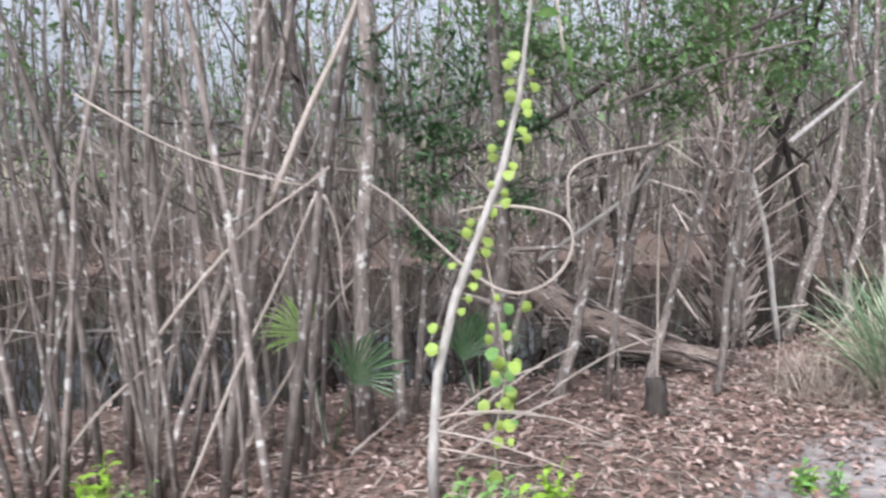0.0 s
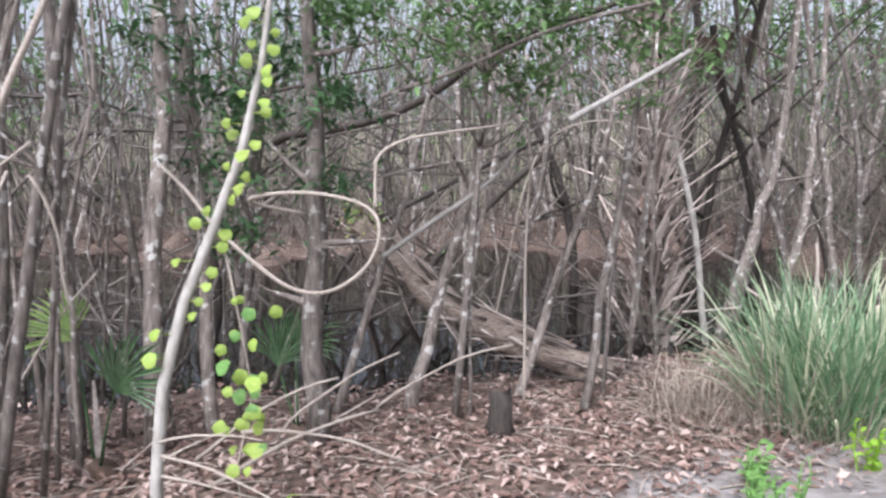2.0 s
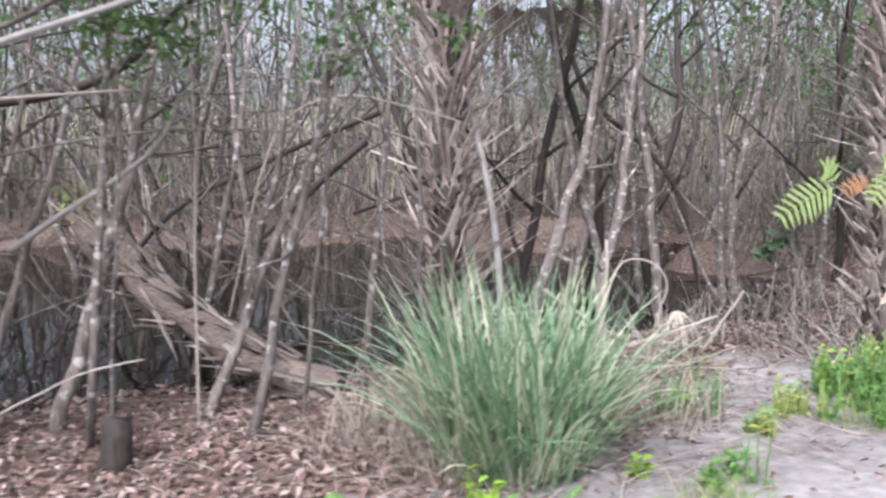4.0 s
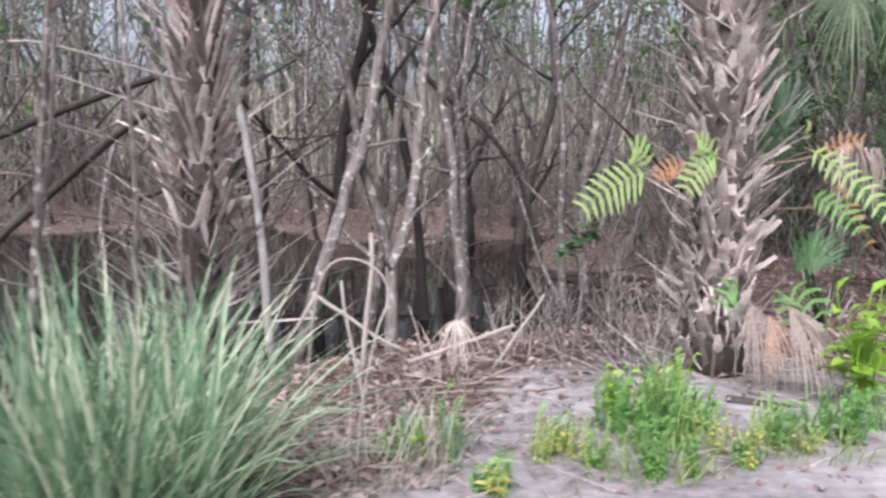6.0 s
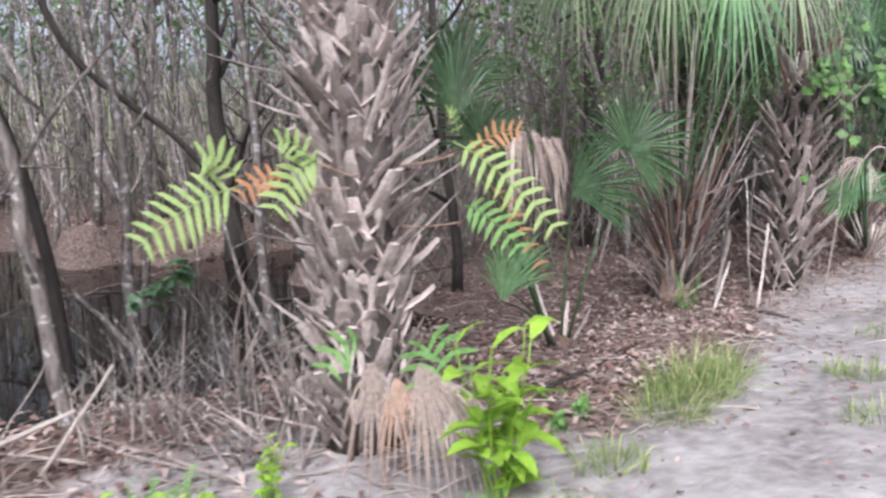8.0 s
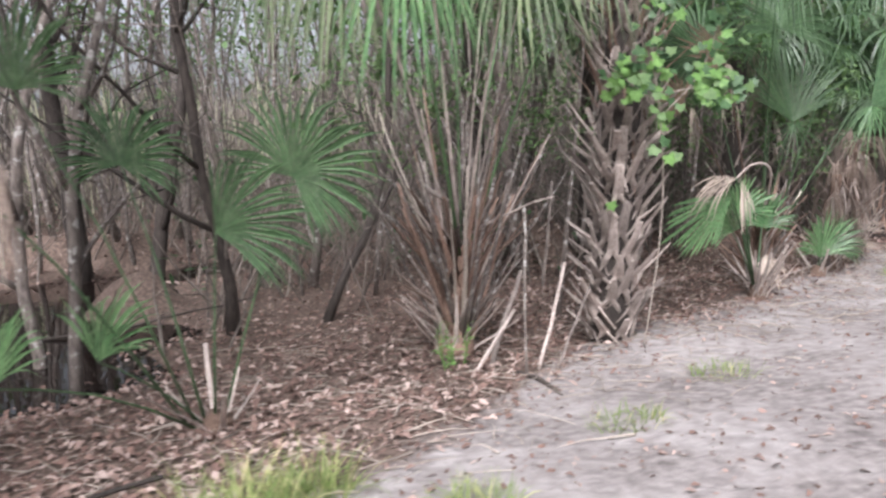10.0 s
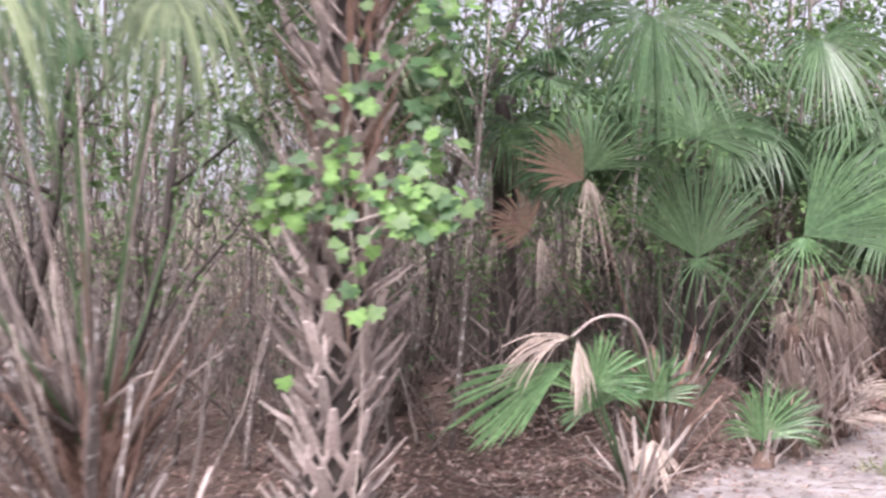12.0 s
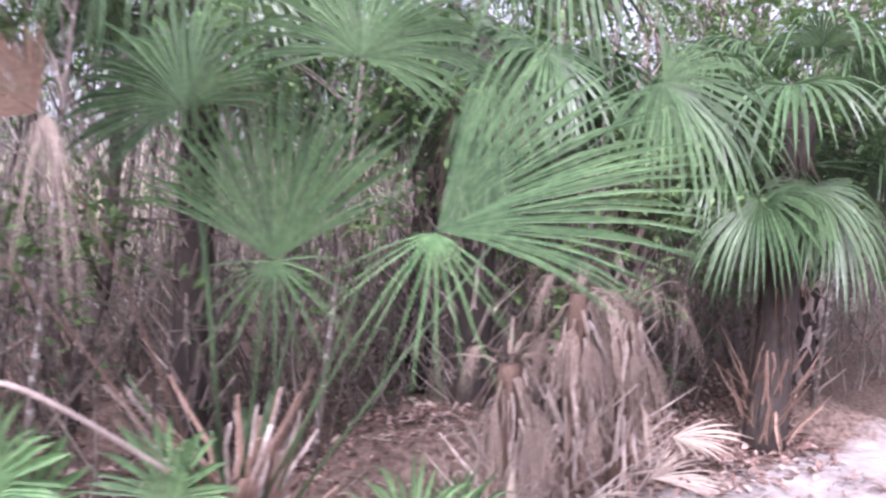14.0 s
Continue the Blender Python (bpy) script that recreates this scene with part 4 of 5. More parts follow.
grass_clump(on_ground(4.95, 6.5, 0.0), 0.72, 1.15, 720, GRASS, "large clump of tall blue-green grass on the bank", 21, lean=0.7, width=0.016)
grass_clump(on_ground(4.75, 6.35, 0.0), 0.7, 0.75, 150, STRAW, "dry straw blades in the green grass clump", 26, lean=1.2, width=0.01)
grass_clump(on_ground(4.2, 6.7, 0.0), 0.7, 0.55, 260, STRAW, "dry straw-coloured grass tangle beside the green clump", 22, lean=1.3, width=0.007)
grass_clump(on_ground(5.9, 7.2, 0.0), 0.6, 0.45, 170, STRAW, "dry straw-coloured grass tangle on the bank", 23, lean=1.4, width=0.007)
curve("dead_stick", [(5.5, 7.5, -0.2), (5.55, 7.4, 0.5), (5.62, 7.38, 0.75), (5.77, 7.37, 0.78), (5.9, 7.35, 0.7), (5.93, 7.35, 0.58), (5.87, 7.33, 0.45), (5.8, 7.3, 0.1), (5.78, 7.3, -0.25)], 0.007, 0.005, TWIG, "pale dead stalk bent over in a hoop", "stick", "dead sticks")
for k, (a, b, rad) in enumerate([((5.0, 8.42, -0.25), (5.43, 8.46, 0.4), 0.014), ((5.3, 9.2, 0.25), (6.0, 9.1, -0.15), 0.016), ((6.0, 9.0, -0.2), (6.75, 9.03, 0.07), 0.018), ((6.6, 8.9, -0.2), (6.95, 9.0, 0.3), 0.012), ((5.7, 8.6, -0.2), (5.75, 8.7, 0.75), 0.02), ((5.75, 8.2, -0.25), (5.6, 8.3, 0.5), 0.012)]):
    stem("dead_stick", bent(vec(*a), vec(*b), 0.02, 0.02, 6, k + 70), rad, rad * 0.7, TWIG, "pale dry stick standing at the pond's edge", "stick", group="dead sticks")

# trees standing in the pond's edge
pole("tree", [vec(5.05, 9.5, -0.6), vec(5.39, 9.5, 0.63), vec(5.63, 9.55, 1.3), vec(5.8, 9.6, 2.28), vec(5.95, 9.7, 4.6)], 0.06, 0.03, BARK, "slender grey tree leaning across its neighbour", seed=401, twigs=6)
pole("tree", [vec(5.85, 9.62, -0.6), vec(5.86, 9.62, 0.4), vec(6.01, 9.62, 0.93), vec(6.06, 9.65, 1.61), vec(6.14, 9.7, 2.31), vec(6.25, 9.8, 4.6)], 0.055, 0.025, BARK, "forked grey tree standing in the shallow water", seed=402, twigs=6)
pole("tree", [vec(5.86, 9.62, 0.35), vec(5.73, 9.64, 0.83), vec(5.6, 9.68, 1.28), vec(5.42, 9.8, 2.3), vec(5.2, 9.9, 4.2)], 0.045, 0.02, BARK, "grey stem forking from the pond tree", seed=405, twigs=5)
pole("tree", [vec(6.48, 9.8, -0.55), vec(6.42, 9.8, 0.0), vec(6.33, 9.8, 0.87), vec(6.25, 9.82, 1.62), vec(6.05, 9.9, 3.0), vec(5.9, 10.0, 4.6)], 0.055, 0.025, BARK, "slender grey tree leaning over the water", seed=403, twigs=6)
for k, (x, y, lx, rad, dark) in enumerate([(6.9, 17.2, 0.2, 0.16, 1), (7.9, 17.4, -0.05, 0.12, 1), (5.64, 10.6, 0.03, 0.05, 0), (6.7, 11.3, -0.15, 0.05, 0), (5.1, 10.7, 0.03, 0.06, 1), (7.6, 11.8, 0.1, 0.05, 0), (8.1, 12.6, 0.05, 0.06, 0), (8.7, 11.6, 0.12, 0.05, 0), (4.1, 13.5, 0.05, 0.08, 1), (4.3, 11.6, 0.1, 0.05, 0), (9.6, 13.2, 0.1, 0.06, 1), (10.4, 13.6, 0.25, 0.05, 1)]):
    tree(on_ground(x, y, 0.15), 7, rad, (lx, 0.03), 7, 420 + k, BARK_DARK if dark else BARK, "grey-brown swamp tree with crooked bare limbs", first=0.15, twigs=5)
curve("fallen_branch", [(5.75, 12.3, 2.9), (5.92, 12.3, 2.39), (6.12, 12.3, 2.07), (6.49, 12.3, 1.75), (6.81, 12.3, 1.53), (7.3, 12.4, 0.9), (7.6, 12.5, -0.5)], 0.035, 0.03, BARK_DARK, "dark bough curving down into the water", "branch", "boughs")
pole("dead_pole", [on_ground(5.0, 9.4), vec(4.85, 9.5, 0.9), vec(4.5, 9.69, 2.4), vec(4.2, 9.8, 3.8)], 0.035, 0.028, BARK_PALE, "pale dead pole leaning against the palm", "pole", seed=404, twigs=1, group="")

leafy(on_ground(7.2, 9.2), 0.9, 0.012, [((7.28, 9.1, 0.74), 0.14), ((7.1, 9.1, 0.63), 0.12)], FAN, "small shrub with bluish round leaves", 55, count=32, size=(0.06, 0.10), wide=0.75)
curve("fallen_branch", [(3.4, 11.3, 1.6), (3.0, 11.2, 1.25), (2.5, 11.1, 0.75), (2.0, 11.0, 0.3), (1.6, 10.9, -0.5)], 0.05, 0.04, BARK_DARK, "dark bough slanting into the pond", "branch", "boughs")
curve("fallen_branch", [(3.6, 11.0, 1.9), (2.9, 10.8, 1.6), (2.2, 10.6, 1.25), (1.5, 10.4, 0.9), (0.9, 10.3, 0.2), (0.7, 10.3, -0.5)], 0.035, 0.03, BARK_DARK, "dark bough slanting into the pond", "branch", "boughs")
curve("vine", [(2.7, 8.2, -0.3), (2.9, 8.3, 0.6), (3.05, 8.35, 1.3), (3.25, 8.4, 1.75), (3.7, 8.4, 1.9), (4.15, 8.5, 1.8), (4.6, 8.7, 1.68)], 0.012, 0.006, TWIG, "pale vine arching towards the palm", "vine")
moss = thing("dead_foliage", (5.35, 11.0, 2.75), "dark shaggy mass of dead foliage hung in the trees", "foliage")
for k in range(5):
    fan(moss, vec(0.22 * (k - 2), 0.1 * (k % 2), 0.25), vec(0.3 * (k - 2), -0.3, -0.5), vec(0, -1, 0.3), 0.75, FIBRE, spread=100, count=26, split=0.15, droop=0.6, seed=1200 + k)
part("limb", Geo().tube(smooth_line([vec(0.1, 0.1, 0.4), vec(0.2, 0.1, -0.3), vec(0.45, 0.1, -1.0), vec(0.7, 0.1, -2.0), vec(0.8, 0.1, -3.3)]), [0.045] * 20, 7), BARK_DARK, moss)
hang = thing("hanging_twig", (1.86, 5.09, 3.1), "hanging twig with large pale green leaves", "twig")
part("stem", Geo().tube(smooth_line([vec(0, 0, 0), vec(-0.05, -0.6, 0.15), vec(-0.1, -1.2, -0.3), vec(-0.12, -1.42, -0.95), vec(-0.1, -1.45, -1.15)]), [0.005] * 20, 5), TWIG, hang)
for k, (p, w, s) in enumerate([((-0.1, -1.45, -1.12), (0.25, -0.2, -1), 0.11), ((-0.11, -1.43, -1.02), (-0.9, -0.3, 0.1), 0.10), ((-0.12, -1.42, -0.9), (0.8, -0.2, 0.3), 0.08), ((-0.11, -1.3, -0.5), (-0.7, -0.2, -0.4), 0.08)]):
    g = Geo()
    leaf(g, vec(*p), s, random.Random(k), 0.6, vec(*w))
    part("leaf", g, LEAF_VINE, hang)

# ---- palms ----
LONG = boot_meshes(0.92, 0.06, BOOT_PALE, 1, split=0.12, count=9, leans=(0.5, 0.92))
SPLAY = boot_meshes(0.7, 0.05, BOOT, 7, split=0.15, count=6, leans=(0.55, 0.95))
SHORT = boot_meshes(0.31, 0.12, BOOT, 2, split=0.4, count=9, leans=(0.3, 0.62))
WEDGE = boot_meshes(0.22, 0.14, BOOT_PALE, 6, split=0.35, count=6, leans=(0.28, 0.55))
MID = boot_meshes(0.42, 0.12, BOOT, 3, count=9, split=0.38)
SLIM = boot_meshes(0.5, 0.055, BOOT, 5, split=0.22)
REDS = boot_meshes(0.55, 0.055, BOOT_RED, 4)

# very dark cores put shade into the gaps between the leaf bases
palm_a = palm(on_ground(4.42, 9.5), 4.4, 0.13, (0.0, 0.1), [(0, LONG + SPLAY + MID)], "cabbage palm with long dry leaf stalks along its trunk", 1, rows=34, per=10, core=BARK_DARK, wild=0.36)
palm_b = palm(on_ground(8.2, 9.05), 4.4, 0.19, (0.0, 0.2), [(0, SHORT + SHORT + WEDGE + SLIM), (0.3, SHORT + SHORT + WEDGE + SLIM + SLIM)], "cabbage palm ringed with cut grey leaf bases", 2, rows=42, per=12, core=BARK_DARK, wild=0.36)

palm_c = palm(on_ground(11.52, 11.9), 0.9, 0.13, (0.1, 0.05), [(0, SLIM), (0.4, REDS)], "young cabbage palm with reddish leaf stalks", 3, rows=9, per=8, core=BOOT_RED)
palm_d = palm(on_ground(12.88, 12.05), 4.2, 0.15, (0.2, 0.0), [(0, MID), (0.42, MID + REDS)], "cabbage palm with pale leaf bases and a climbing vine", 4, rows=22, per=9, upto=0.8, core=BARK_DARK)


def shreds(th, base, tip, radius, count, seed, mats):
    """Strips of old fibre that peel from a palm trunk."""
    r = random.Random(seed)
    for k in range(count):
        a, t = r.uniform(0, 6.28), r.random()
        p = base.lerp(tip, t) + vec(math.cos(a), math.sin(a), 0) * radius
        q = p + vec(math.cos(a) * r.uniform(0.0, 0.16), math.sin(a) * r.uniform(0.0, 0.16), -r.uniform(0.15, 0.5))
        part("shred", Geo().tube(bent(p, q, 0, 0.02, 4, seed + k), taper(r.uniform(0.012, 0.03), 0.006, 4), 5, 0.3), r.choice(mats), th)


shreds(palm_a, vec(0, 0.03, 1.2), vec(0, 0.1, 4.2), 0.12, 26, 36, (BOOT_RED, FIBRE))
shreds(palm_b, vec(0, 0, 0.25), vec(0, 0.02, 0.7), 0.2, 30, 37, (BOOT, BOOT_PALE, FIBRE))
shreds(palm_d, vec(0.06, 0, 1.5), vec(0.16, 0, 3.3), 0.14, 90, 33, (FIBRE, BOOT_RED, BOOT, BOOT, BARK_DARK))
shreds(palm_c, vec(0.03, 0, 0.3), vec(0.1, 0.05, 1.0), 0.13, 24, 34, (FIBRE, BOOT_RED))


def head(th, base, fans, size, mat, seed, elev=(0.1, 1.2), reach=(0.7, 1.2), **more):
    """Fans on long stalks all round the palm's head."""
    r = random.Random(seed)
    for k in range(fans):
        a = 2 * math.pi * (k + r.uniform(-0.3, 0.3)) / fans * 2.4
        e = r.uniform(*elev)
        way = vec(math.cos(a) * math.cos(e), math.sin(a) * math.cos(e), math.sin(e))
        hub = base + way * r.uniform(*reach)
        out = (way + vec(0, 0, -0.55)).normalized()
        fan(th, hub, out, UP + way * 0.3, size * r.uniform(0.85, 1.15), mat, foot=base + way * 0.08, seed=seed * 50 + k, **more)


# palm_d's crown is out of view, enlarged to block light from the palms below
head(palm_d, vec(0.35, 0.0, 4.2), 18, 1.1, FAN, 8, elev=(0.25, 1.3), droop=0.35, petiole_mat=FAN_LIGHT)
head(palm_a, vec(0.0, 0.1, 4.4), 12, 0.9, FAN, 9, elev=(0.2, 1.3), droop=0.35)
head(palm_b, vec(0.0, 0.2, 4.4), 12, 0.9, FAN, 10, elev=(0.2, 1.3), droop=0.35)


def stalks(th, base, count, seed, mats, length=(1.1, 1.8), rise=(0.9, 1.35), radius=0.014, start=(0.0, 0.6)):
    """Long leaf stalks that rise round a young palm's heart."""
    r = random.Random(seed)
    for k in range(count):
        a, e = r.uniform(0, 6.28), r.uniform(*rise)
        way = vec(math.cos(a) * math.cos(e), math.sin(a) * math.cos(e), math.sin(e))
        p = base + vec(math.cos(a) * 0.1, math.sin(a) * 0.1, r.uniform(*start))
        q = p + way * r.uniform(*length)
        part("petiole", Geo().tube(bent(p, q, -0.03, 0.02, 5, k), taper(radius * 1.6, radius * 0.7, 5), 6, 0.6), r.choice(mats), th)


stalks(palm_c, vec(0.05, 0.0, 0), 38, 71, (BOOT, BOOT_RED, BARK, TWIG), rise=(0.95, 1.45))
stalks(palm_c, vec(0.05, 0.0, 0), 26, 74, (BOOT, BARK, FIBRE), rise=(0.4, 1.2), length=(0.4, 0.9), start=(0.2, 1.0))
C = Vector(palm_c.location)
for k, (hub, way, nm, size, mat) in enumerate([
        ((11.05, 10.25, 2.55), (-0.1, -0.45, -0.9), (0, -0.9, 0.3), 1.05, FAN_LIGHT), ((10.75, 10.6, 2.7), (-0.35, -0.3, -0.7), (0, -0.8, 0.6), 1.05, FAN_GREY),
        ((11.75, 10.6, 2.65), (0.1, -0.5, -0.7), (0.1, -0.8, 0.5), 1.0, FAN_GREY), ((12.35, 11.0, 2.75), (0.4, -0.3, -0.6), (0.1, -0.8, 0.6), 0.85, FAN_GREY),
        ((10.7, 10.95, 3.0), (-0.15, -0.25, -1), (0, -0.9, 0.3), 1.2, FAN_GREY), ((11.2, 10.8, 3.15), (0.1, -0.3, -1), (0, -0.9, 0.3), 1.2, FAN_LIGHT), ((11.9, 10.9, 3.15), (0.1, -0.3, -1), (0.1, -0.9, 0.3), 1.15, FAN_GREY), ((12.2, 11.5, 3.1), (0.3, -0.1, -1), (0.2, -0.9, 0.3), 1.1, FAN_GREY), ((10.3, 11.4, 2.9), (-0.5, -0.2, -0.8), (0, -0.8, 0.5), 1.1, FAN_GREY), ((11.5, 11.4, 3.0), (0.0, -0.2, -1), (0, -0.9, 0.3), 1.2, FAN),
        ((11.3, 12.3, 2.8), (-0.3, 0.2, 0.6), (0, -1, 0.3), 0.9, FAN), ((11.9, 12.2, 2.9), (0.1, 0.3, 0.8), (0, -1, 0.3), 0.9, FAN), ((12.1, 12.6, 2.5), (0.7, 0.4, -0.2), (0, -0.5, 0.8), 0.9, FAN)]):
    fan(palm_c, vec(*hub) - C, vec(*way), vec(*nm), size, mat, foot=vec(0.08, 0.03, 0.7), seed=700 + k, droop=0.55, spread=80, count=20, petiole_mat=BOOT if k % 3 else FAN_LIGHT, split=0.24, label="weathered drooping fan" if mat == FAN_GREY else "")
for k, (a, b, rad) in enumerate([((11.3, 11.6, 1.1), (11.5, 11.65, 0.98), 0.022), ((11.75, 11.5, -0.25), (12.05, 11.78, 0.42), 0.022), ((11.55, 11.2, -0.25), (11.95, 11.6, 0.15), 0.016), ((12.05, 11.3, -0.28), (12.35, 11.6, 0.5), 0.016), ((12.2, 11.35, -0.28), (12.55, 11.6, 0.3), 0.011), ((12.2, 11.7, 0.3), (12.3, 11.77, 1.12), 0.013), ((11.95, 11.2, -0.28), (12.0, 11.45, 0.95), 0.010)]):
    stem("dead_stalk", bent(vec(*a), vec(*b), 0.0, 0.015, 5, k + 90), rad, rad * 0.8, BARK if rad < 0.014 else BOOT, "pale cut palm leaf stalk leaning by the palms", "stalk", group="dead stalks")


def palmetto(x, y, label, fans, seed, boots=None, height=0.5, spread=118, rows=5, per=6, count=44, split=0.58):
    """A low palmetto: a short crown of old leaf bases and fans. fans: hub, direction, normal, size, material, all in the place's metres."""
    th = palm(on_ground(x, y), height, 0.09, (0.05, 0.0), [(0, boots or SLIM)], label, seed, rows=rows, per=per, group="palmettos")
    th.name = "palmetto"
    o = Vector(th.location)
    for k, (hub, way, nm, size, mat, *rest) in enumerate(fans):
        more = rest[0] if rest else {}
        h = vec(*hub) - o
        fan(th, h, vec(*way), vec(*nm), size, mat, **{**dict(foot=vec(h.x * 0.12, h.y * 0.12, height * 0.8), seed=seed * 10 + k, petiole_mat=FAN if mat is not BROWN else FIBRE, spread=spread, count=count, split=split), **more})
    return th


big = palmetto(15.38, 14.1, "cabbage palm with broad pleated green fans and pale stalks", [
    ((15.62, 13.86, 1.58), (-0.02, 0.2, 1), (0.05, -1, 0.2), 1.0, FAN, dict(count=50, droop=0.1, split=0.6, spread=62)),
    ((15.62, 13.84, 1.57), (0.05, -0.1, -0.4), (0.05, -1, 0.2), 0.6, FAN, dict(count=13, droop=0.12, split=0.12, spread=105, foot=None)),
    ((16.39, 13.64, 1.74), (0.86, 0.05, 0.46), (-0.1, -1, 0.5), 1.3, FAN_MID, dict(count=50, droop=0.12, split=0.55, spread=50)),
    ((16.38, 13.62, 1.73), (-0.15, -0.1, -1), (0.0, -1, 0.2), 0.75, FAN_LIGHT, dict(count=13, droop=0.1, split=0.1, spread=80, foot=None)),
    ((15.2, 13.5, 3.45), (-0.05, -0.35, -0.55), (0.0, -0.75, 0.6), 1.25, FAN, dict(droop=0.35, split=0.45, spread=115)),
    ((16.9, 14.3, 3.5), (0.2, -0.3, -0.6), (0.1, -0.8, 0.6), 1.1, FAN, dict(droop=0.4, split=0.4)),
    ((17.6, 14.6, 2.6), (0.7, -0.2, -0.3), (0.0, -0.8, 0.6), 1.0, FAN, dict(droop=0.45, split=0.4)),
    ((15.9, 14.6, 2.7), (0.2, 0.4, 0.8), (0, -1, 0.3), 0.9, FAN),
    ((14.9, 14.6, 2.4), (-0.4, 0.3, 0.8), (0, -1, 0.3), 0.9, FAN),
    ((14.65, 13.56, 2.2), (-0.75, 0.0, 0.45), (0.2, -0.9, 0.5), 0.62, BROWN, dict(droop=0.05, split=0.7, spread=60, count=26)),
    ((14.68, 13.57, 2.2), (0.1, -0.1, -1), (0.1, -1, 0.2), 0.95, DEAD, dict(droop=0.5, split=0.1, spread=46, count=15, foot=None)),
    ((14.22, 13.57, 1.8), (-0.6, 0, 0.4), (0.2, -0.9, 0.5), 0.42, BROWN, dict(droop=0.1, split=0.7, spread=80, count=24)),
    ((14.3, 13.57, 1.75), (0.15, -0.1, -1), (0.1, -1, 0.2), 0.65, DEAD, dict(droop=0.5, split=0.1, spread=34, count=9, foot=None)),
    ((13.95, 13.55, 1.78), (-0.15, -0.1, -1), (0.1, -1, 0.2), 0.5, DEAD, dict(droop=0.5, split=0.1, spread=34, count=8, foot=None))], 31, boots=REDS, height=0.7, rows=6, per=8)
stalks(big, vec(0, 0, 0), 40, 73, (BOOT, BOOT, BOOT_RED, BARK, FAN), length=(0.45, 0.95), rise=(0.8, 1.45), start=(0.1, 0.6))
palmetto(14.95, 13.35, "low palmetto with green fans and one folded dead fan", [
    ((14.38, 12.85, 0.86), (-0.75, -0.25, -0.35), (0.35, -0.75, 0.55), 0.95, FAN_LIGHT, dict(droop=0.08, split=0.82, spread=24, count=20)),
    ((14.42, 12.83, 1.04), (-0.85, -0.25, -0.15), (0.2, -0.7, 0.7), 0.8, DEAD, dict(droop=0.3, split=0.45, spread=20, count=12)),
    ((14.45, 12.8, 1.03), (0.0, -0.15, -1), (0.2, -1, 0.2), 0.55, DEAD, dict(droop=0.4, split=0.6, spread=20, count=10, foot=None)),
    ((14.64, 13.2, 0.63), (0.5, 0, 0.8), (0.1, -1, 0.3), 0.45, FAN_LIGHT, dict(split=0.75, spread=75, count=26)),
    ((14.7, 13.4, 0.45), (-0.3, -0.1, 0.8), (0.1, -1, 0.3), 0.5, FAN_LIGHT, dict(split=0.75, spread=80, count=26)),
    ((15.2, 13.7, 0.45), (0.1, -0.1, 1), (0.0, -1, 0.3), 0.45, FAN_LIGHT, dict(split=0.7, spread=80, count=26))], 32, height=0.25, rows=3, per=9)
palmetto(16.3, 14.35, "small palmetto with upright green fans", [
    ((16.28, 14.25, 0.0), (0.05, -0.1, 1), (0, -1, 0.2), 0.62, FAN_LIGHT, dict(split=0.65, spread=70, count=28)),
    ((16.5, 14.4, 0.05), (0.5, -0.1, 0.8), (0, -1, 0.2), 0.5, FAN, dict(split=0.65, spread=70, count=26))], 34, height=0.15, rows=1, per=4)
for k, (x, y, h) in enumerate([(16.75, 14.75, 1.25), (17.2, 15.1, 1.65), (17.6, 15.5, 1.5)]):
    dry = palm(on_ground(x, y), h, 0.07, (0.05, 0), [(0, SLIM)], "shaggy dry palm with a skirt of dead brown fronds", 80 + k, rows=5, per=6, group="dry palms", upto=0.5)
    shreds(dry, vec(0, 0, 0.2), vec(0.05, 0, h), 0.09, 60, 300 + 50 * k, (BOOT, BOOT_RED, FIBRE, BOOT_PALE))
    head(dry, vec(0.05, 0, h), 9, 0.7, DEAD_DARK, 660 + k, elev=(-1.4, -0.7), reach=(0.15, 0.4), droop=0.7, split=0.25, spread=40, count=16)
    head(dry, vec(0.05, 0, h * 0.75), 9, 0.6, DEAD, 680 + k, elev=(-1.45, -0.9), reach=(0.15, 0.35), droop=0.6, split=0.15, spread=24, count=12)
    head(dry, vec(0.05, 0, h), 8, 0.6, DEAD_DARK, 690 + k, elev=(-0.2, 0.9), reach=(0.15, 0.4), droop=0.9, split=0.2, spread=26, count=12)
palm_e = palm(on_ground(19.4, 17.45), 3.2, 0.17, (0.25, 0.1), [(0, REDS)], "short cabbage palm trunk with red-brown peeling bark", 6, rows=4, per=6, upto=0.2, core=BARK_DARK)
shreds(palm_e, vec(0.02, 0, 0.3), vec(0.2, 0.08, 2.9), 0.16, 150, 35, (FIBRE, BARK_DARK, FIBRE, FIBRE, BOOT_RED))
head(palm_e, vec(0.25, 0.1, 3.1), 10, 1.0, FAN, 12, elev=(-0.3, 1.1), droop=0.45)
head(palm_e, vec(0.22, 0.08, 2.7), 11, 1.0, FAN, 13, elev=(-1.0, 0.3), droop=0.5, reach=(0.4, 0.9))
fan(None, vec(15.12, 13.45, 0.2), vec(-0.1, -0.35, -0.75), vec(0.1, -0.9, 0.4), 0.42, DEAD, spread=50, count=18, split=0.8, droop=0.1, seed=5, name="dead_frond")
fan(None, vec(17.3, 15.2, 0.0), vec(0.5, -0.75, 0.05), vec(0, 0.1, 1), 0.6, DEAD, spread=60, count=20, split=0.6, droop=0.1, seed=6, name="dead_frond")
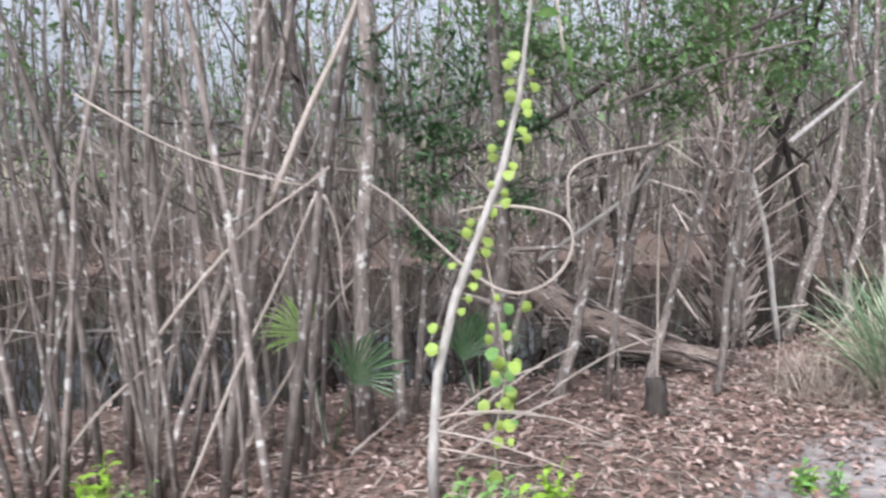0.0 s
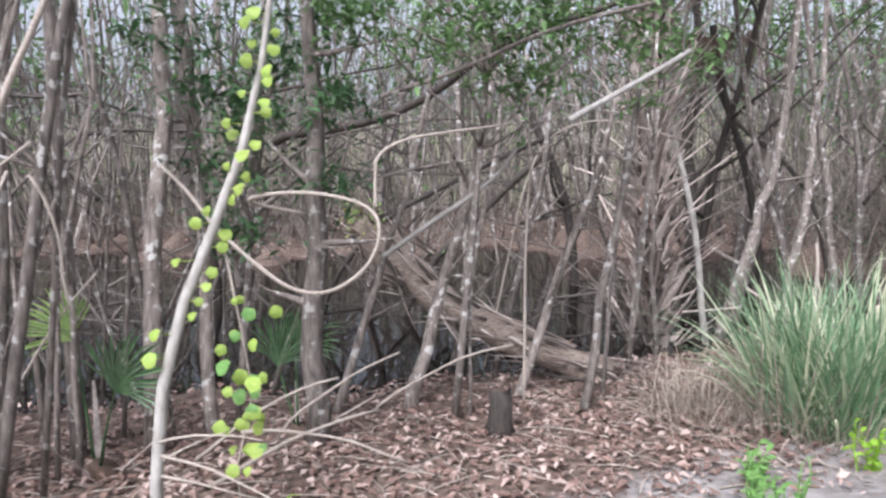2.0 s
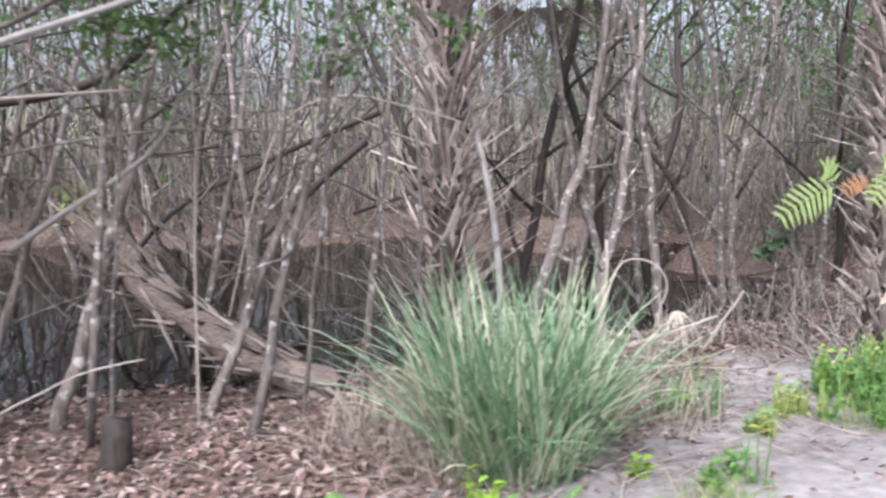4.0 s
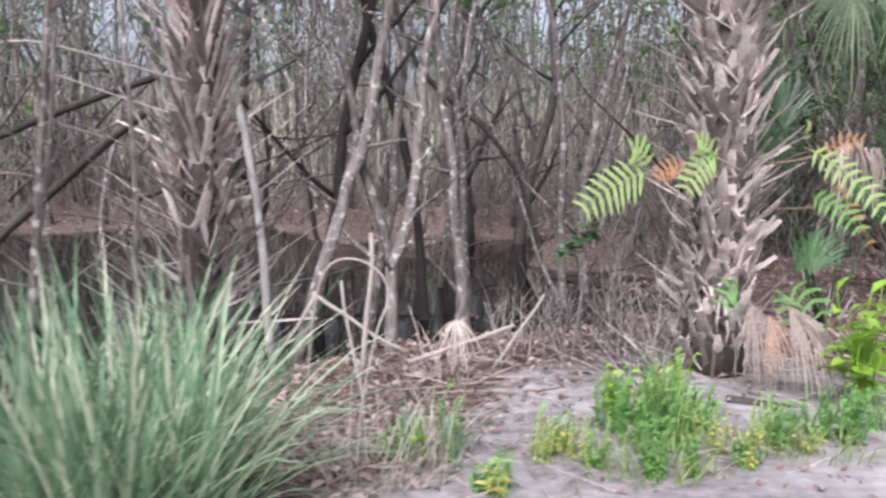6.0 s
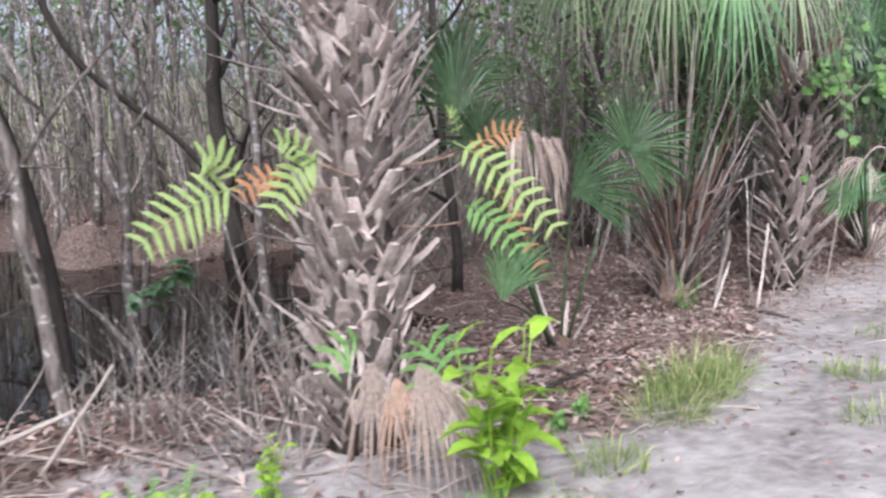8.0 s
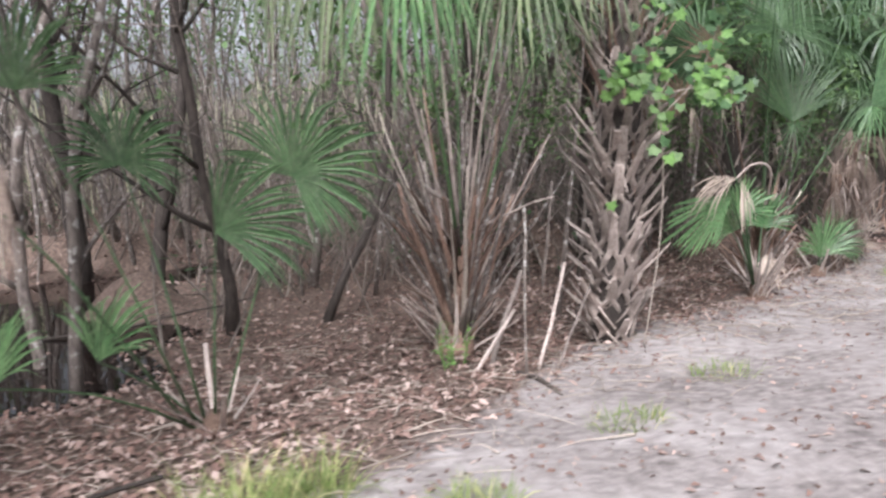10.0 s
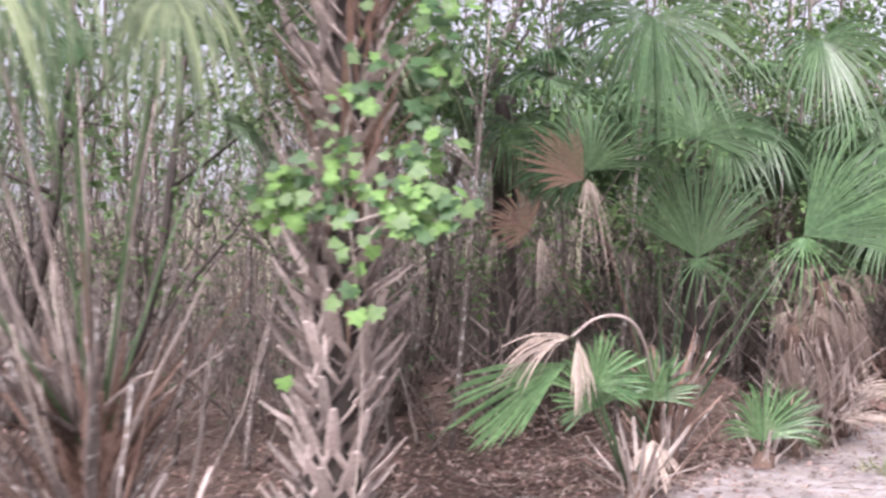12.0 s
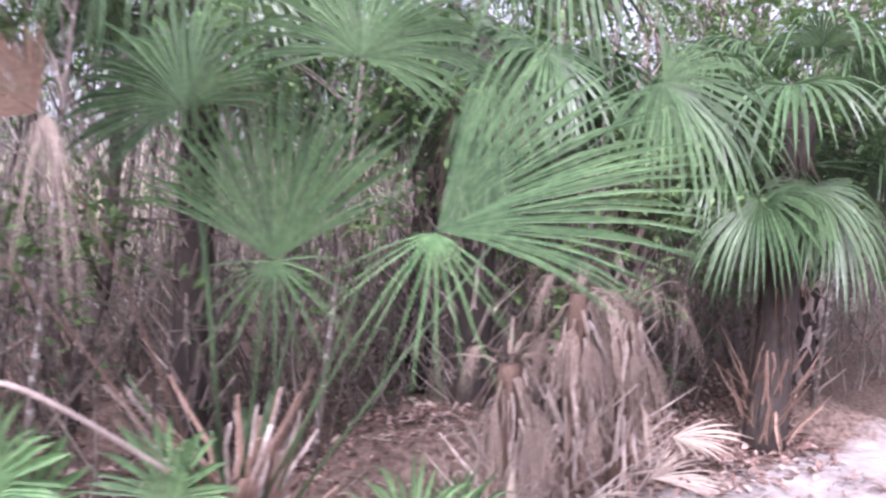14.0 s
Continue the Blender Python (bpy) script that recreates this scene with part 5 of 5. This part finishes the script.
fan(None, vec(18.05, 16.25, ground_z(18.05, 16.25) + 0.07), vec(0.75, 0.25, 0.02), vec(0.1, -0.45, 1), 0.8, DEAD, spread=48, count=26, split=0.5, droop=0.08, seed=15, name="dead_frond")
fan(None, vec(18.3, 16.6, 0.05), vec(0.7, -0.5, 0.0), vec(0, -0.3, 1), 0.7, DEAD, spread=60, count=20, split=0.6, droop=0.1, seed=7, name="dead_frond")
curve("dead_stalk", [(14.42, 12.84, 1.04), (14.6, 12.9, 1.18), (14.84, 12.99, 1.17), (15.0, 13.2, 1.0), (15.2, 13.7, 0.6)], 0.009, 0.013, BOOT_PALE, "pale arching dead palm leaf stalk", "stalk", "dead stalks")

# palms and leafy trees behind, at the end of the trail
for k, (x, y, h, mat) in enumerate([(16.6, 17.0, 3.6, FAN), (18.2, 18.4, 3.2, FAN), (14.2, 16.6, 3.9, FAN), (20.6, 19.4, 3.4, FAN), (12.4, 16.2, 4.2, FAN_GREY), (16.0, 19.4, 4.6, FAN), (22.0, 18.6, 3.8, FAN)]):
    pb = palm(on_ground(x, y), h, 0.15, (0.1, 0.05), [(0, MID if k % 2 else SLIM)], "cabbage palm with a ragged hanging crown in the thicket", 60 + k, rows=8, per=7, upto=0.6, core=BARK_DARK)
    head(pb, vec(0.1, 0.05, h), 12, 1.0, mat, 600 + k, elev=(-0.7, 1.1), droop=0.4)
    head(pb, vec(0.1, 0.05, h - 0.15), 6, 0.85, DEAD_DARK, 640 + k, elev=(-1.2, -0.5), droop=0.6, reach=(0.3, 0.6), spread=70, count=22, split=0.3)
for k, (x, y) in enumerate([(14.6, 18.0), (17.0, 19.5), (12.0, 17.5), (13.6, 15.2), (15.4, 16.0), (17.4, 16.9), (18.9, 18.9), (20.2, 18.2), (11.0, 14.8), (19.6, 20.4), (21.4, 20.6), (23.0, 21.0), (18.2, 21.2), (20.8, 22.4)]):
    z0 = ground_z(x, y)
    rr = random.Random(k)
    leafy(on_ground(x, y), 4.5, 0.03, [((x + rr.uniform(-0.9, 0.9), y + rr.uniform(-0.6, 0.6), z0 + rr.uniform(1.4, 6.2)), 0.7) for _ in range(16)], LEAF, "slender tree with loose olive-green foliage", 540 + k, count=136, size=(0.06, 0.13))

for k, (x, y, zs) in enumerate([(12.7, 13.0, (1.7, 3.8))]):
    z0 = ground_z(x, y)
    rr = random.Random(40 + k)
    leafy(on_ground(x, y), zs[1], 0.025, [((x + rr.uniform(-0.8, 0.8), y + rr.uniform(-0.4, 0.4), z0 + rr.uniform(*zs)), 0.5) for _ in range(9)], LEAF, "evergreen shrub with dense green leaves behind the palms", 560 + k, count=150, size=(0.05, 0.1))

# palmettos behind the fern palm
palmetto(9.85, 10.55, "green palmetto with stiff dark fans", [
    ((9.94, 10.5, 0.94), (0.85, -0.05, 0.45), (-0.1, -1, 0.2), 0.68, FAN, dict(split=0.6, spread=62, count=30)),
    ((9.34, 10.17, 0.3), (0.35, 0, 0.9), (0.0, -1, 0.2), 0.5, FAN_LIGHT, dict(split=0.6, spread=42, count=22)),
    ((9.33, 10.92, 1.34), (0.2, 0.1, 0.9), (0.0, -1, 0.2), 0.5, FAN),
    ((9.0, 10.3, 1.75), (0.1, 0.0, 0.9), (0.1, -1, 0.1), 0.5, FAN, dict(split=0.7, spread=80)),
    ((9.1, 9.5, 0.38), (0.2, 0, 0.9), (0.0, -1, 0.2), 0.45, FAN_LIGHT, dict(split=0.6, spread=40, count=22)),
    ((8.85, 9.6, 1.5), (-0.15, 0.1, 1), (0.2, -1, 0.2), 0.45, FAN, dict(split=0.8, spread=55, count=22)),
    ((10.4, 10.5, 1.25), (0.6, 0, 0.7), (0, -1, 0.2), 0.6, FAN)], 33, height=0.12, rows=1, per=6)
palmetto(0.5, 5.65, "low yellow-green palmetto in the thicket", [
    ((0.36, 5.72, 0.5), (-0.5, 0, 0.7), (0.2, -1, 0.2), 0.35, FERN, dict(split=0.7, spread=60, count=22)),
    ((0.68, 5.55, 0.25), (0.4, 0, 0.6), (0.1, -1, 0.3), 0.42, FAN, dict(split=0.7, spread=60, count=22))], 37, height=0.1, rows=1, per=3)
palmetto(1.5, 6.3, "low dark palmetto at the water's edge", [
    ((1.38, 6.3, 0.2), (0.25, 0, 0.9), (0.3, -1, 0.2), 0.42, FAN, dict(split=0.7, spread=50, count=22)),
    ((1.5, 6.3, 0.3), (0.6, 0, 0.8), (0.1, -1, 0.3), 0.42, FAN, dict(split=0.5, spread=50, count=22))], 38, height=0.1, rows=1, per=3)


# ---- the fern palm ----
def fern_frond(th, base, tip, pairs, wide, mat, seed, normal=(0, -1, 0.25)):
    """A frond: an arching rachis with paired leaflets."""
    r = random.Random(seed)
    out = vec(0.09, 0.23, 0.03) if base[0] > 8.55 else vec(0, 0, 0)
    base, tip = vec(*base) + out - Vector(th.location), vec(*tip) + out - Vector(th.location)
    rib = bent(base, tip, -0.05, 0.005, 14, seed)
    fr = part("frond", Geo().tube(rib, taper(0.005, 0.0015, 14), 5), mat, th)
    nm = vec(*normal).normalized()
    pairs = round(pairs * 0.8)
    for k in range(pairs):
        t = 0.12 + 0.86 * k / pairs
        i = min(13, int(t * 14))
        p = rib[i].lerp(rib[i + 1], t * 14 - i)
        d = (rib[i + 1] - rib[i]).normalized()
        across = nm.cross(d).normalized()
        ln = wide * (math.sin(math.pi * (0.18 + 0.72 * t)) ** 0.8) * r.uniform(0.85, 1.1)
        for sg in (-1, 1):
            w = (across * sg + d * 0.38).normalized()
            side = nm.cross(w).normalized()
            pts = [p, p + w * ln * 0.35, p + w * ln * 0.7 + vec(0, 0, -0.02 * ln), p + w * ln + vec(0, 0, -0.12 * ln)]
            wd = min(0.028, ln * 0.25)
            part("leaflet", Geo().strip(pts, [wd * 0.8, wd, wd * 0.75, 0.001], side, 0.06), mat, fr)
    return fr


fern = thing("fern", (8.28, 8.95, 1.15), "epiphytic fern with yellow-green fronds on the palm trunk", "fern")
for k, row in enumerate([((7.62, 8.9, 1.17), (7.12, 8.84, 0.88), 11, 0.19, FERN), ((7.62, 8.93, 1.2), (7.45, 8.8, 1.32), 6, 0.13, FERN), ((8.0, 8.72, 1.3), (7.76, 8.66, 1.02), 9, 0.13, FERN), ((8.0, 8.72, 1.26), (7.8, 8.6, 1.38), 6, 0.09, FERN),
                         ((8.62, 8.75, 1.33), (9.1, 8.4, 0.83), 13, 0.135, FERN), ((8.66, 8.7, 1.0), (8.9, 8.4, 0.75), 9, 0.12, LEAF_VINE), ((8.66, 8.8, 1.36), (8.55, 8.6, 1.48), 6, 0.05, FERN),
                         ((8.7, 8.78, 1.25), (8.95, 8.55, 1.38), 9, 0.09, RUST), ((7.85, 8.85, 1.2), (7.6, 8.8, 1.1), 8, 0.09, RUST), ((8.8, 8.7, 1.1), (9.05, 8.5, 0.6), 8, 0.07, RUST), ((8.5, 8.6, 0.45), (8.62, 8.3, 0.25), 5, 0.12, LEAF_VINE), ((8.45, 8.6, 0.4), (8.4, 8.3, 0.2), 5, 0.12, LEAF_VINE), ((8.15, 8.6, 0.45), (7.95, 8.4, 0.3), 5, 0.12, LEAF_VINE)]):
    fern_frond(fern, *row, seed=800 + k)
for a, b in (((8.15, 8.8, 1.15), (7.62, 8.9, 1.18)), ((8.2, 8.8, 1.2), (8.0, 8.72, 1.28)), ((8.4, 8.85, 1.25), (8.66, 8.75, 1.3)), ((8.4, 8.8, 0.95), (8.68, 8.7, 0.97))):
    part("rhizome", Geo().tube(bent(vec(*a) - fern.location, vec(*b) - fern.location, 0.01, 0.01, 5), [0.006] * 6, 6), BROWN, fern)


def drooping_frond():
    """A dead fan whose strips hang limp from its folded back."""
    r = random.Random(17)
    th = thing("dead_frond", (8.45, 8.95, 1.2), "dead pale grey palm fan hanging limp beside the fern", "palm frond", "dead fronds")
    o = Vector(th.location)
    ridge = smooth_line([vec(*p) - o for p in ((9.07, 9.23, 1.34), (9.15, 9.22, 1.42), (9.26, 9.20, 1.39), (9.37, 9.18, 1.36))])
    part("petiole", Geo().tube(bent(vec(0, 0, 0), ridge[0], -0.05, 0.01, 6), [0.007] * 7, 6), FIBRE, th)
    for k in range(24):
        t = (k + r.random()) / 24 * (len(ridge) - 1)
        a = int(min(t, len(ridge) - 2))
        p = ridge[a].lerp(ridge[a + 1], t - a) + vec(0, r.uniform(-0.05, 0.05), r.uniform(-0.02, 0.01))
        ln = r.uniform(0.26, 0.48)
        out = vec(r.uniform(-0.05, 0.09), r.uniform(-0.09, 0.04), 0)
        pts = [p + vec(0, 0.05, -0.01), p, p + out * 0.5 + vec(0, 0, -0.3 * ln), p + out * 0.8 + vec(0, 0, -0.65 * ln), p + out + vec(r.uniform(-0.03, 0.03), 0, -ln)]
        w = r.uniform(0.02, 0.032)
        part("segment", Geo().strip(pts, [w * 0.6, w, w, w * 0.7, 0.003], vec(1, r.uniform(-0.5, 0.5), 0).normalized(), 0.6), r.choice((DEAD_DARK, DEAD_DARK, DEAD)), th)


drooping_frond()
r_f = random.Random(44)
for k in range(4):
    fan(palm_b, vec(8.2 + 0.1 * k, 8.5 - 0.04 * k, 0.36 - 0.07 * (k % 2)) - palm_b.location, vec(-0.1 + 0.16 * k, -0.6, -0.62), vec(0, -0.9, 0.4), r_f.uniform(0.6, 0.78), (DEAD_DARK, BROWN, DEAD_DARK, DEAD)[k], spread=30, count=11, split=0.35, droop=0.25, seed=1300 + k, fold=0.5, label="dry frond slumped at the trunk's foot")
# dark tube added for the dark curved edge of the sand mound
curve("rotting_log", [(8.0, 8.3, -0.22), (8.2, 8.14, -0.2), (8.45, 8.02, -0.215), (8.62, 7.83, -0.22), (8.75, 7.72, -0.24)], 0.035, 0.018, BARK_DARK, "thin dark strip added along the edge of the sand mound", "log")
curve("dead_stick", [(9.3, 9.4, -0.2), (9.5, 9.55, -0.17), (9.75, 9.75, -0.19)], 0.016, 0.012, BARK_DARK, "short dark stick on the sand", "stick", "dead sticks")
curve("dead_stick", [(11.9, 11.25, -0.25), (12.0, 11.0, -0.22), (12.05, 10.65, -0.24)], 0.025, 0.012, BARK_DARK, "dark broken stick lying on the sand", "stick", "dead sticks")


def dead_stalks():
    th = thing("stalk_tangle", on_ground(7.75, 8.9), "tangle of dry grey stalks against the palm's foot", "stalks")
    r = random.Random(61)
    for k in range(26):
        p = vec(r.uniform(-0.3, 0.15), r.uniform(-0.25, 0.2), 0)
        lp, lr = grow(p, vec(r.uniform(-0.8, 0.3), r.uniform(-0.3, 0.5), r.uniform(0.5, 1.2)), r.uniform(0.35, 0.8), r.uniform(0.006, 0.013), 0.002, 7, 0.26, -0.06, r)
        part("stalk", Geo().tube(lp, lr, 5), r.choice((BOOT, BARK, BARK)), th)
    for k in range(16):
        p = vec(r.uniform(-1.9, -0.9), r.uniform(-0.5, 0.3), 0.02)
        p.z = ground_z(th.location.x + p.x, th.location.y + p.y) - th.location.z + 0.02
        lp, lr = grow(p, vec(r.uniform(-1, 1), r.uniform(-0.6, 0.6), r.uniform(0.0, 0.4)), r.uniform(0.4, 0.9), r.uniform(0.005, 0.012), 0.003, 5, 0.15, -0.03, r)
        part("stalk", Geo().tube(lp, lr, 5), r.choice((BOOT, BARK, TWIG)), th)


def dead_shrub(x0, y0, half, count, tall, seed):
    """A leafless shrub: forking grey stems with fine twigs."""
    th = thing("dead_shrub", on_ground(x0, y0), "leafless grey twiggy shrub beside the palm", "shrub", "dead shrubs")
    r = random.Random(seed)
    for k in range(count):
        x = r.uniform(-half, half)
        p = vec(x, r.uniform(-0.25, 0.3), 0)
        p.z = ground_z(x0 + p.x, y0 + p.y) - th.location.z - 0.02
        lp, lr = grow(p, vec(r.uniform(-0.3, 0.3) + x * 0.3, r.uniform(-0.3, 0.2), 1), tall * r.uniform(0.47, 1.0), r.uniform(0.005, 0.011), 0.002, 7, 0.16, 0.02, r)
        st = part("stem", Geo().tube(lp, lr, 5), BARK if k % 3 else TWIG, th)
        g = Geo()
        for q in range(5):
            i = r.randint(2, 6)
            tp, tr = grow(lp[i], vec(r.uniform(-0.9, 0.9), r.uniform(-0.6, 0.6), r.uniform(0.3, 1.0)), r.uniform(0.12, 0.4), lr[i] * 0.6, 0.001, 4, 0.2, 0.03, r)
            g.tube(tp, tr, 4, cap=False)
        tagged(part("spray", g, BARK if k % 3 else TWIG, st), kind="stuff")


dead_shrub(7.55, 9.3, 0.48, 40, 0.95, 62)
dead_shrub(6.95, 9.5, 0.3, 16, 0.65, 63)
dead_stalks()
fan(None, vec(6.32, 8.65, 0.19), vec(0.0, -0.35, -0.8), vec(0, -0.9, 0.4), 0.44, DEAD, spread=70, count=15, split=0.2, droop=0.35, seed=15, name="dead_frond")
grass_clump(on_ground(6.2, 8.7, 0.0), 0.6, 0.3, 110, STRAW, "tangle of pale dead grass on the bank", 24, lean=2.0, width=0.008)


# ---- small plants along the trail ----
def weed(place, height, stems, mat, label, seed, size=0.11, wide=0.3, name="weed", joined=False):
    """A leafy herb: a few stems with lance leaves all round."""
    r = random.Random(seed)
    th = thing(name, place, label, "weed", "weeds")
    for s in range(stems):
        a = r.uniform(0, 6.28)
        top = vec(math.cos(a) * 0.12 * height / 0.5, math.sin(a) * 0.12 * height / 0.5, height * r.uniform(0.7, 1.1))
        foot = vec(math.cos(a) * 0.03, math.sin(a) * 0.03, 0)
        line = bent(foot, top, 0, 0.02, 6, seed + s)
        st = part("stem", Geo().tube(line, taper(0.006, 0.003, 6), 5), mat, th)
        many = Geo()
        for k in range(9):
            t = 0.25 + 0.75 * k / 8
            p = line[min(6, int(t * 6))]
            b = k * 2.4 + r.uniform(-0.4, 0.4)
            g = many if joined else Geo()
            leaf(g, p, size * r.uniform(0.7, 1.2), r, wide, vec(math.cos(b), math.sin(b), r.uniform(0.1, 0.9)), 0.8)
            if not joined:
                part("leaf", g, mat, st)
        if joined:
            tagged(part("foliage", many, mat, st), kind="stuff")
    return th


weed(on_ground(8.68, 8.1), 0.72, 8, WEED, "bright green leafy weed beside the palm", 91, 0.19, 0.4)
weed(on_ground(8.85, 8.25), 0.4, 3, WEED, "bright green leafy weed beside the palm", 92, 0.13, 0.32)
r_w = random.Random(66)
for k, (x, y, h, n, spread, many) in enumerate([(7.5, 7.95, 0.28, 6, 0.4, 10), (6.1, 7.45, 0.3, 4, 0.25, 4), (8.0, 7.55, 0.2, 4, 0.35, 4), (4.3, 4.85, 0.3, 6, 0.5, 8), (5.0, 5.5, 0.24, 5, 0.3, 4), (1.75, 4.3, 0.26, 6, 0.3, 8), (3.2, 4.8, 0.2, 4, 0.4, 3), (5.9, 6.1, 0.22, 4, 0.35, 4), (-0.3, 4.75, 0.26, 4, 0.4, 4), (-1.0, 4.6, 0.28, 4, 0.3, 3), (11.45, 11.5, 0.3, 4, 0.08, 2), (9.3, 9.0, 0.16, 4, 0.2, 2)]):
    for m in range(many):
        px, py = x + r_w.gauss(0, spread * 0.6), y + r_w.gauss(0, spread * 0.5)
        weed(on_ground(px, py), h * r_w.uniform(0.6, 1.4), n, LEAF_VINE if r_w.random() < 0.7 else WEED, "small green leafy herb on the verge", 900 + 20 * k + m, r_w.uniform(0.05, 0.085), r_w.uniform(0.25, 0.5), joined=True)
for k, (x, y, h, n) in enumerate([(6.95, 7.3, 0.26, 9), (7.15, 7.15, 0.24, 9), (7.35, 7.5, 0.3, 9), (7.45, 7.75, 0.4, 9), (7.6, 7.3, 0.26, 9), (7.85, 7.45, 0.24, 8), (8.1, 7.4, 0.26, 8), (6.75, 7.55, 0.24, 8), (7.2, 7.6, 0.24, 8), (6.45, 7.05, 0.2, 7), (8.35, 7.65, 0.24, 8), (7.35, 7.95, 0.34, 8), (7.7, 7.65, 0.22, 8)]):
    for m in range(3):
        px, py = x + r_w.gauss(0, 0.1), y + r_w.gauss(0, 0.08)
        weed(on_ground(px, py), h * r_w.uniform(0.7, 1.2), n, FERN if r_w.random() < 0.45 else LEAF_VINE, "light green feathery weed on the sandy verge", 1500 + 20 * k + m, r_w.uniform(0.035, 0.06), r_w.uniform(0.25, 0.4), joined=True)
grass_clump(on_ground(6.13, 7.4, 0.0), 0.3, 0.32, 60, GRASS, "small tuft of broad blue-green grass on the bank", 24, lean=0.8, width=0.014)
for k, (x, y, rad, h, n) in enumerate([(10.18, 9.1, 0.45, 0.3, 330), (10.5, 9.35, 0.35, 0.25, 200), (9.9, 8.85, 0.4, 0.22, 180), (11.19, 8.98, 0.35, 0.14, 130), (9.3, 8.3, 0.35, 0.16, 130), (8.8, 7.7, 0.4, 0.15, 140), (8.0, 7.3, 0.5, 0.16, 150), (7.2, 7.2, 0.5, 0.18, 150), (12.2, 9.9, 0.4, 0.12, 110), (13.2, 10.7, 0.4, 0.12, 110), (5.8, 5.7, 0.4, 0.22, 160), (17.3, 14.2, 0.4, 0.12, 100), (10.7, 8.2, 0.4, 0.12, 110)]):
    grass_clump(on_ground(x, y, 0.0), rad, h * 1.15, n, TURF, "low tuft of light green grass on the sandy verge", 950 + k, lean=1.1, width=0.006)


# ---- the vine on the palm ----
def lobed_leaf(p, size, way, normal):
    """A vine leaf with five blunt lobes."""
    u = way.normalized()
    n = (normal - u * normal.dot(u)).normalized()
    s = u.cross(n)
    shape = [(0, 0), (0.42, -0.12), (0.62, 0.12), (0.42, 0.3), (0.62, 0.62), (0.3, 0.62), (0.0, 1.0), (-0.3, 0.62), (-0.62, 0.62), (-0.42, 0.3), (-0.62, 0.12), (-0.42, -0.12)]
    g = Geo()
    g.v = [p + u * 0.35 * size + n * 0.02 * size] + [p + (s * x + u * y) * size - n * 0.12 * size * abs(x) for x, y in shape]
    g.f = [(0, 1 + k, 1 + (k + 1) % 12) for k in range(12)]
    return g


def climbing_vine():
    r = random.Random(77)
    th = thing("vine", on_ground(13.0, 11.6), "climbing vine with lobed bright green leaves on the palm", "vine")
    o = Vector(th.location)
    runs = [[(13.0, 11.6, -0.2), (13.15, 11.6, 0.8), (13.1, 11.55, 1.6), (13.0, 11.6, 2.2), (13.3, 11.6, 2.8)], [(13.1, 11.55, 1.6), (13.4, 11.5, 1.9), (13.55, 11.5, 2.4), (13.6, 11.45, 2.9)], [(13.05, 11.55, 1.7), (12.88, 11.5, 1.8), (12.68, 11.5, 1.95)], [(13.1, 11.55, 1.75), (13.3, 11.45, 1.8), (13.55, 11.45, 1.8)]]
    for run in runs:
        line = smooth_line([vec(*p) - o for p in run])
        part("stem", Geo().tube(line, [0.006] * len(line), 5), TWIG, th)
    for k in range(300):
        run = runs[r.choice((1, 2, 3, 2, 3, 0, 0, 1))]
        i = r.randint(1, len(run) - 2) if len(run) > 2 else 0
        c = vec(*run[i]).lerp(vec(*run[i + 1]), r.random()) - o
        if c.z < 1.5:
            continue
        p = c + vec(r.gauss(0, 0.075), r.uniform(-0.16, 0.05), r.gauss(0, 0.09))
        part("leaf", lobed_leaf(p, r.uniform(0.045, 0.095), vec(r.uniform(-0.8, 0.8), r.uniform(-0.3, 0.1), r.uniform(-1, 0.2)), vec(r.uniform(-0.4, 0.4), -0.7, r.uniform(0.2, 1))), r.choice((LEAF_VINE, LEAF, LEAF, LEAF_DARK, LEAF_DARK, LEAF_VINE)), th)
    part("leaf", lobed_leaf(vec(12.72, 11.6, 0.95) - o, 0.08, vec(0.3, 0, -1), vec(0, -1, 0.4)), LEAF_VINE, th)


climbing_vine()
for ob in list(scene.objects):
    if ob.parent is None and ob.name.startswith("dead_frond"):
        tagged(ob, "fallen dry tan palm fan lying folded", "palm frond", "dead fronds")
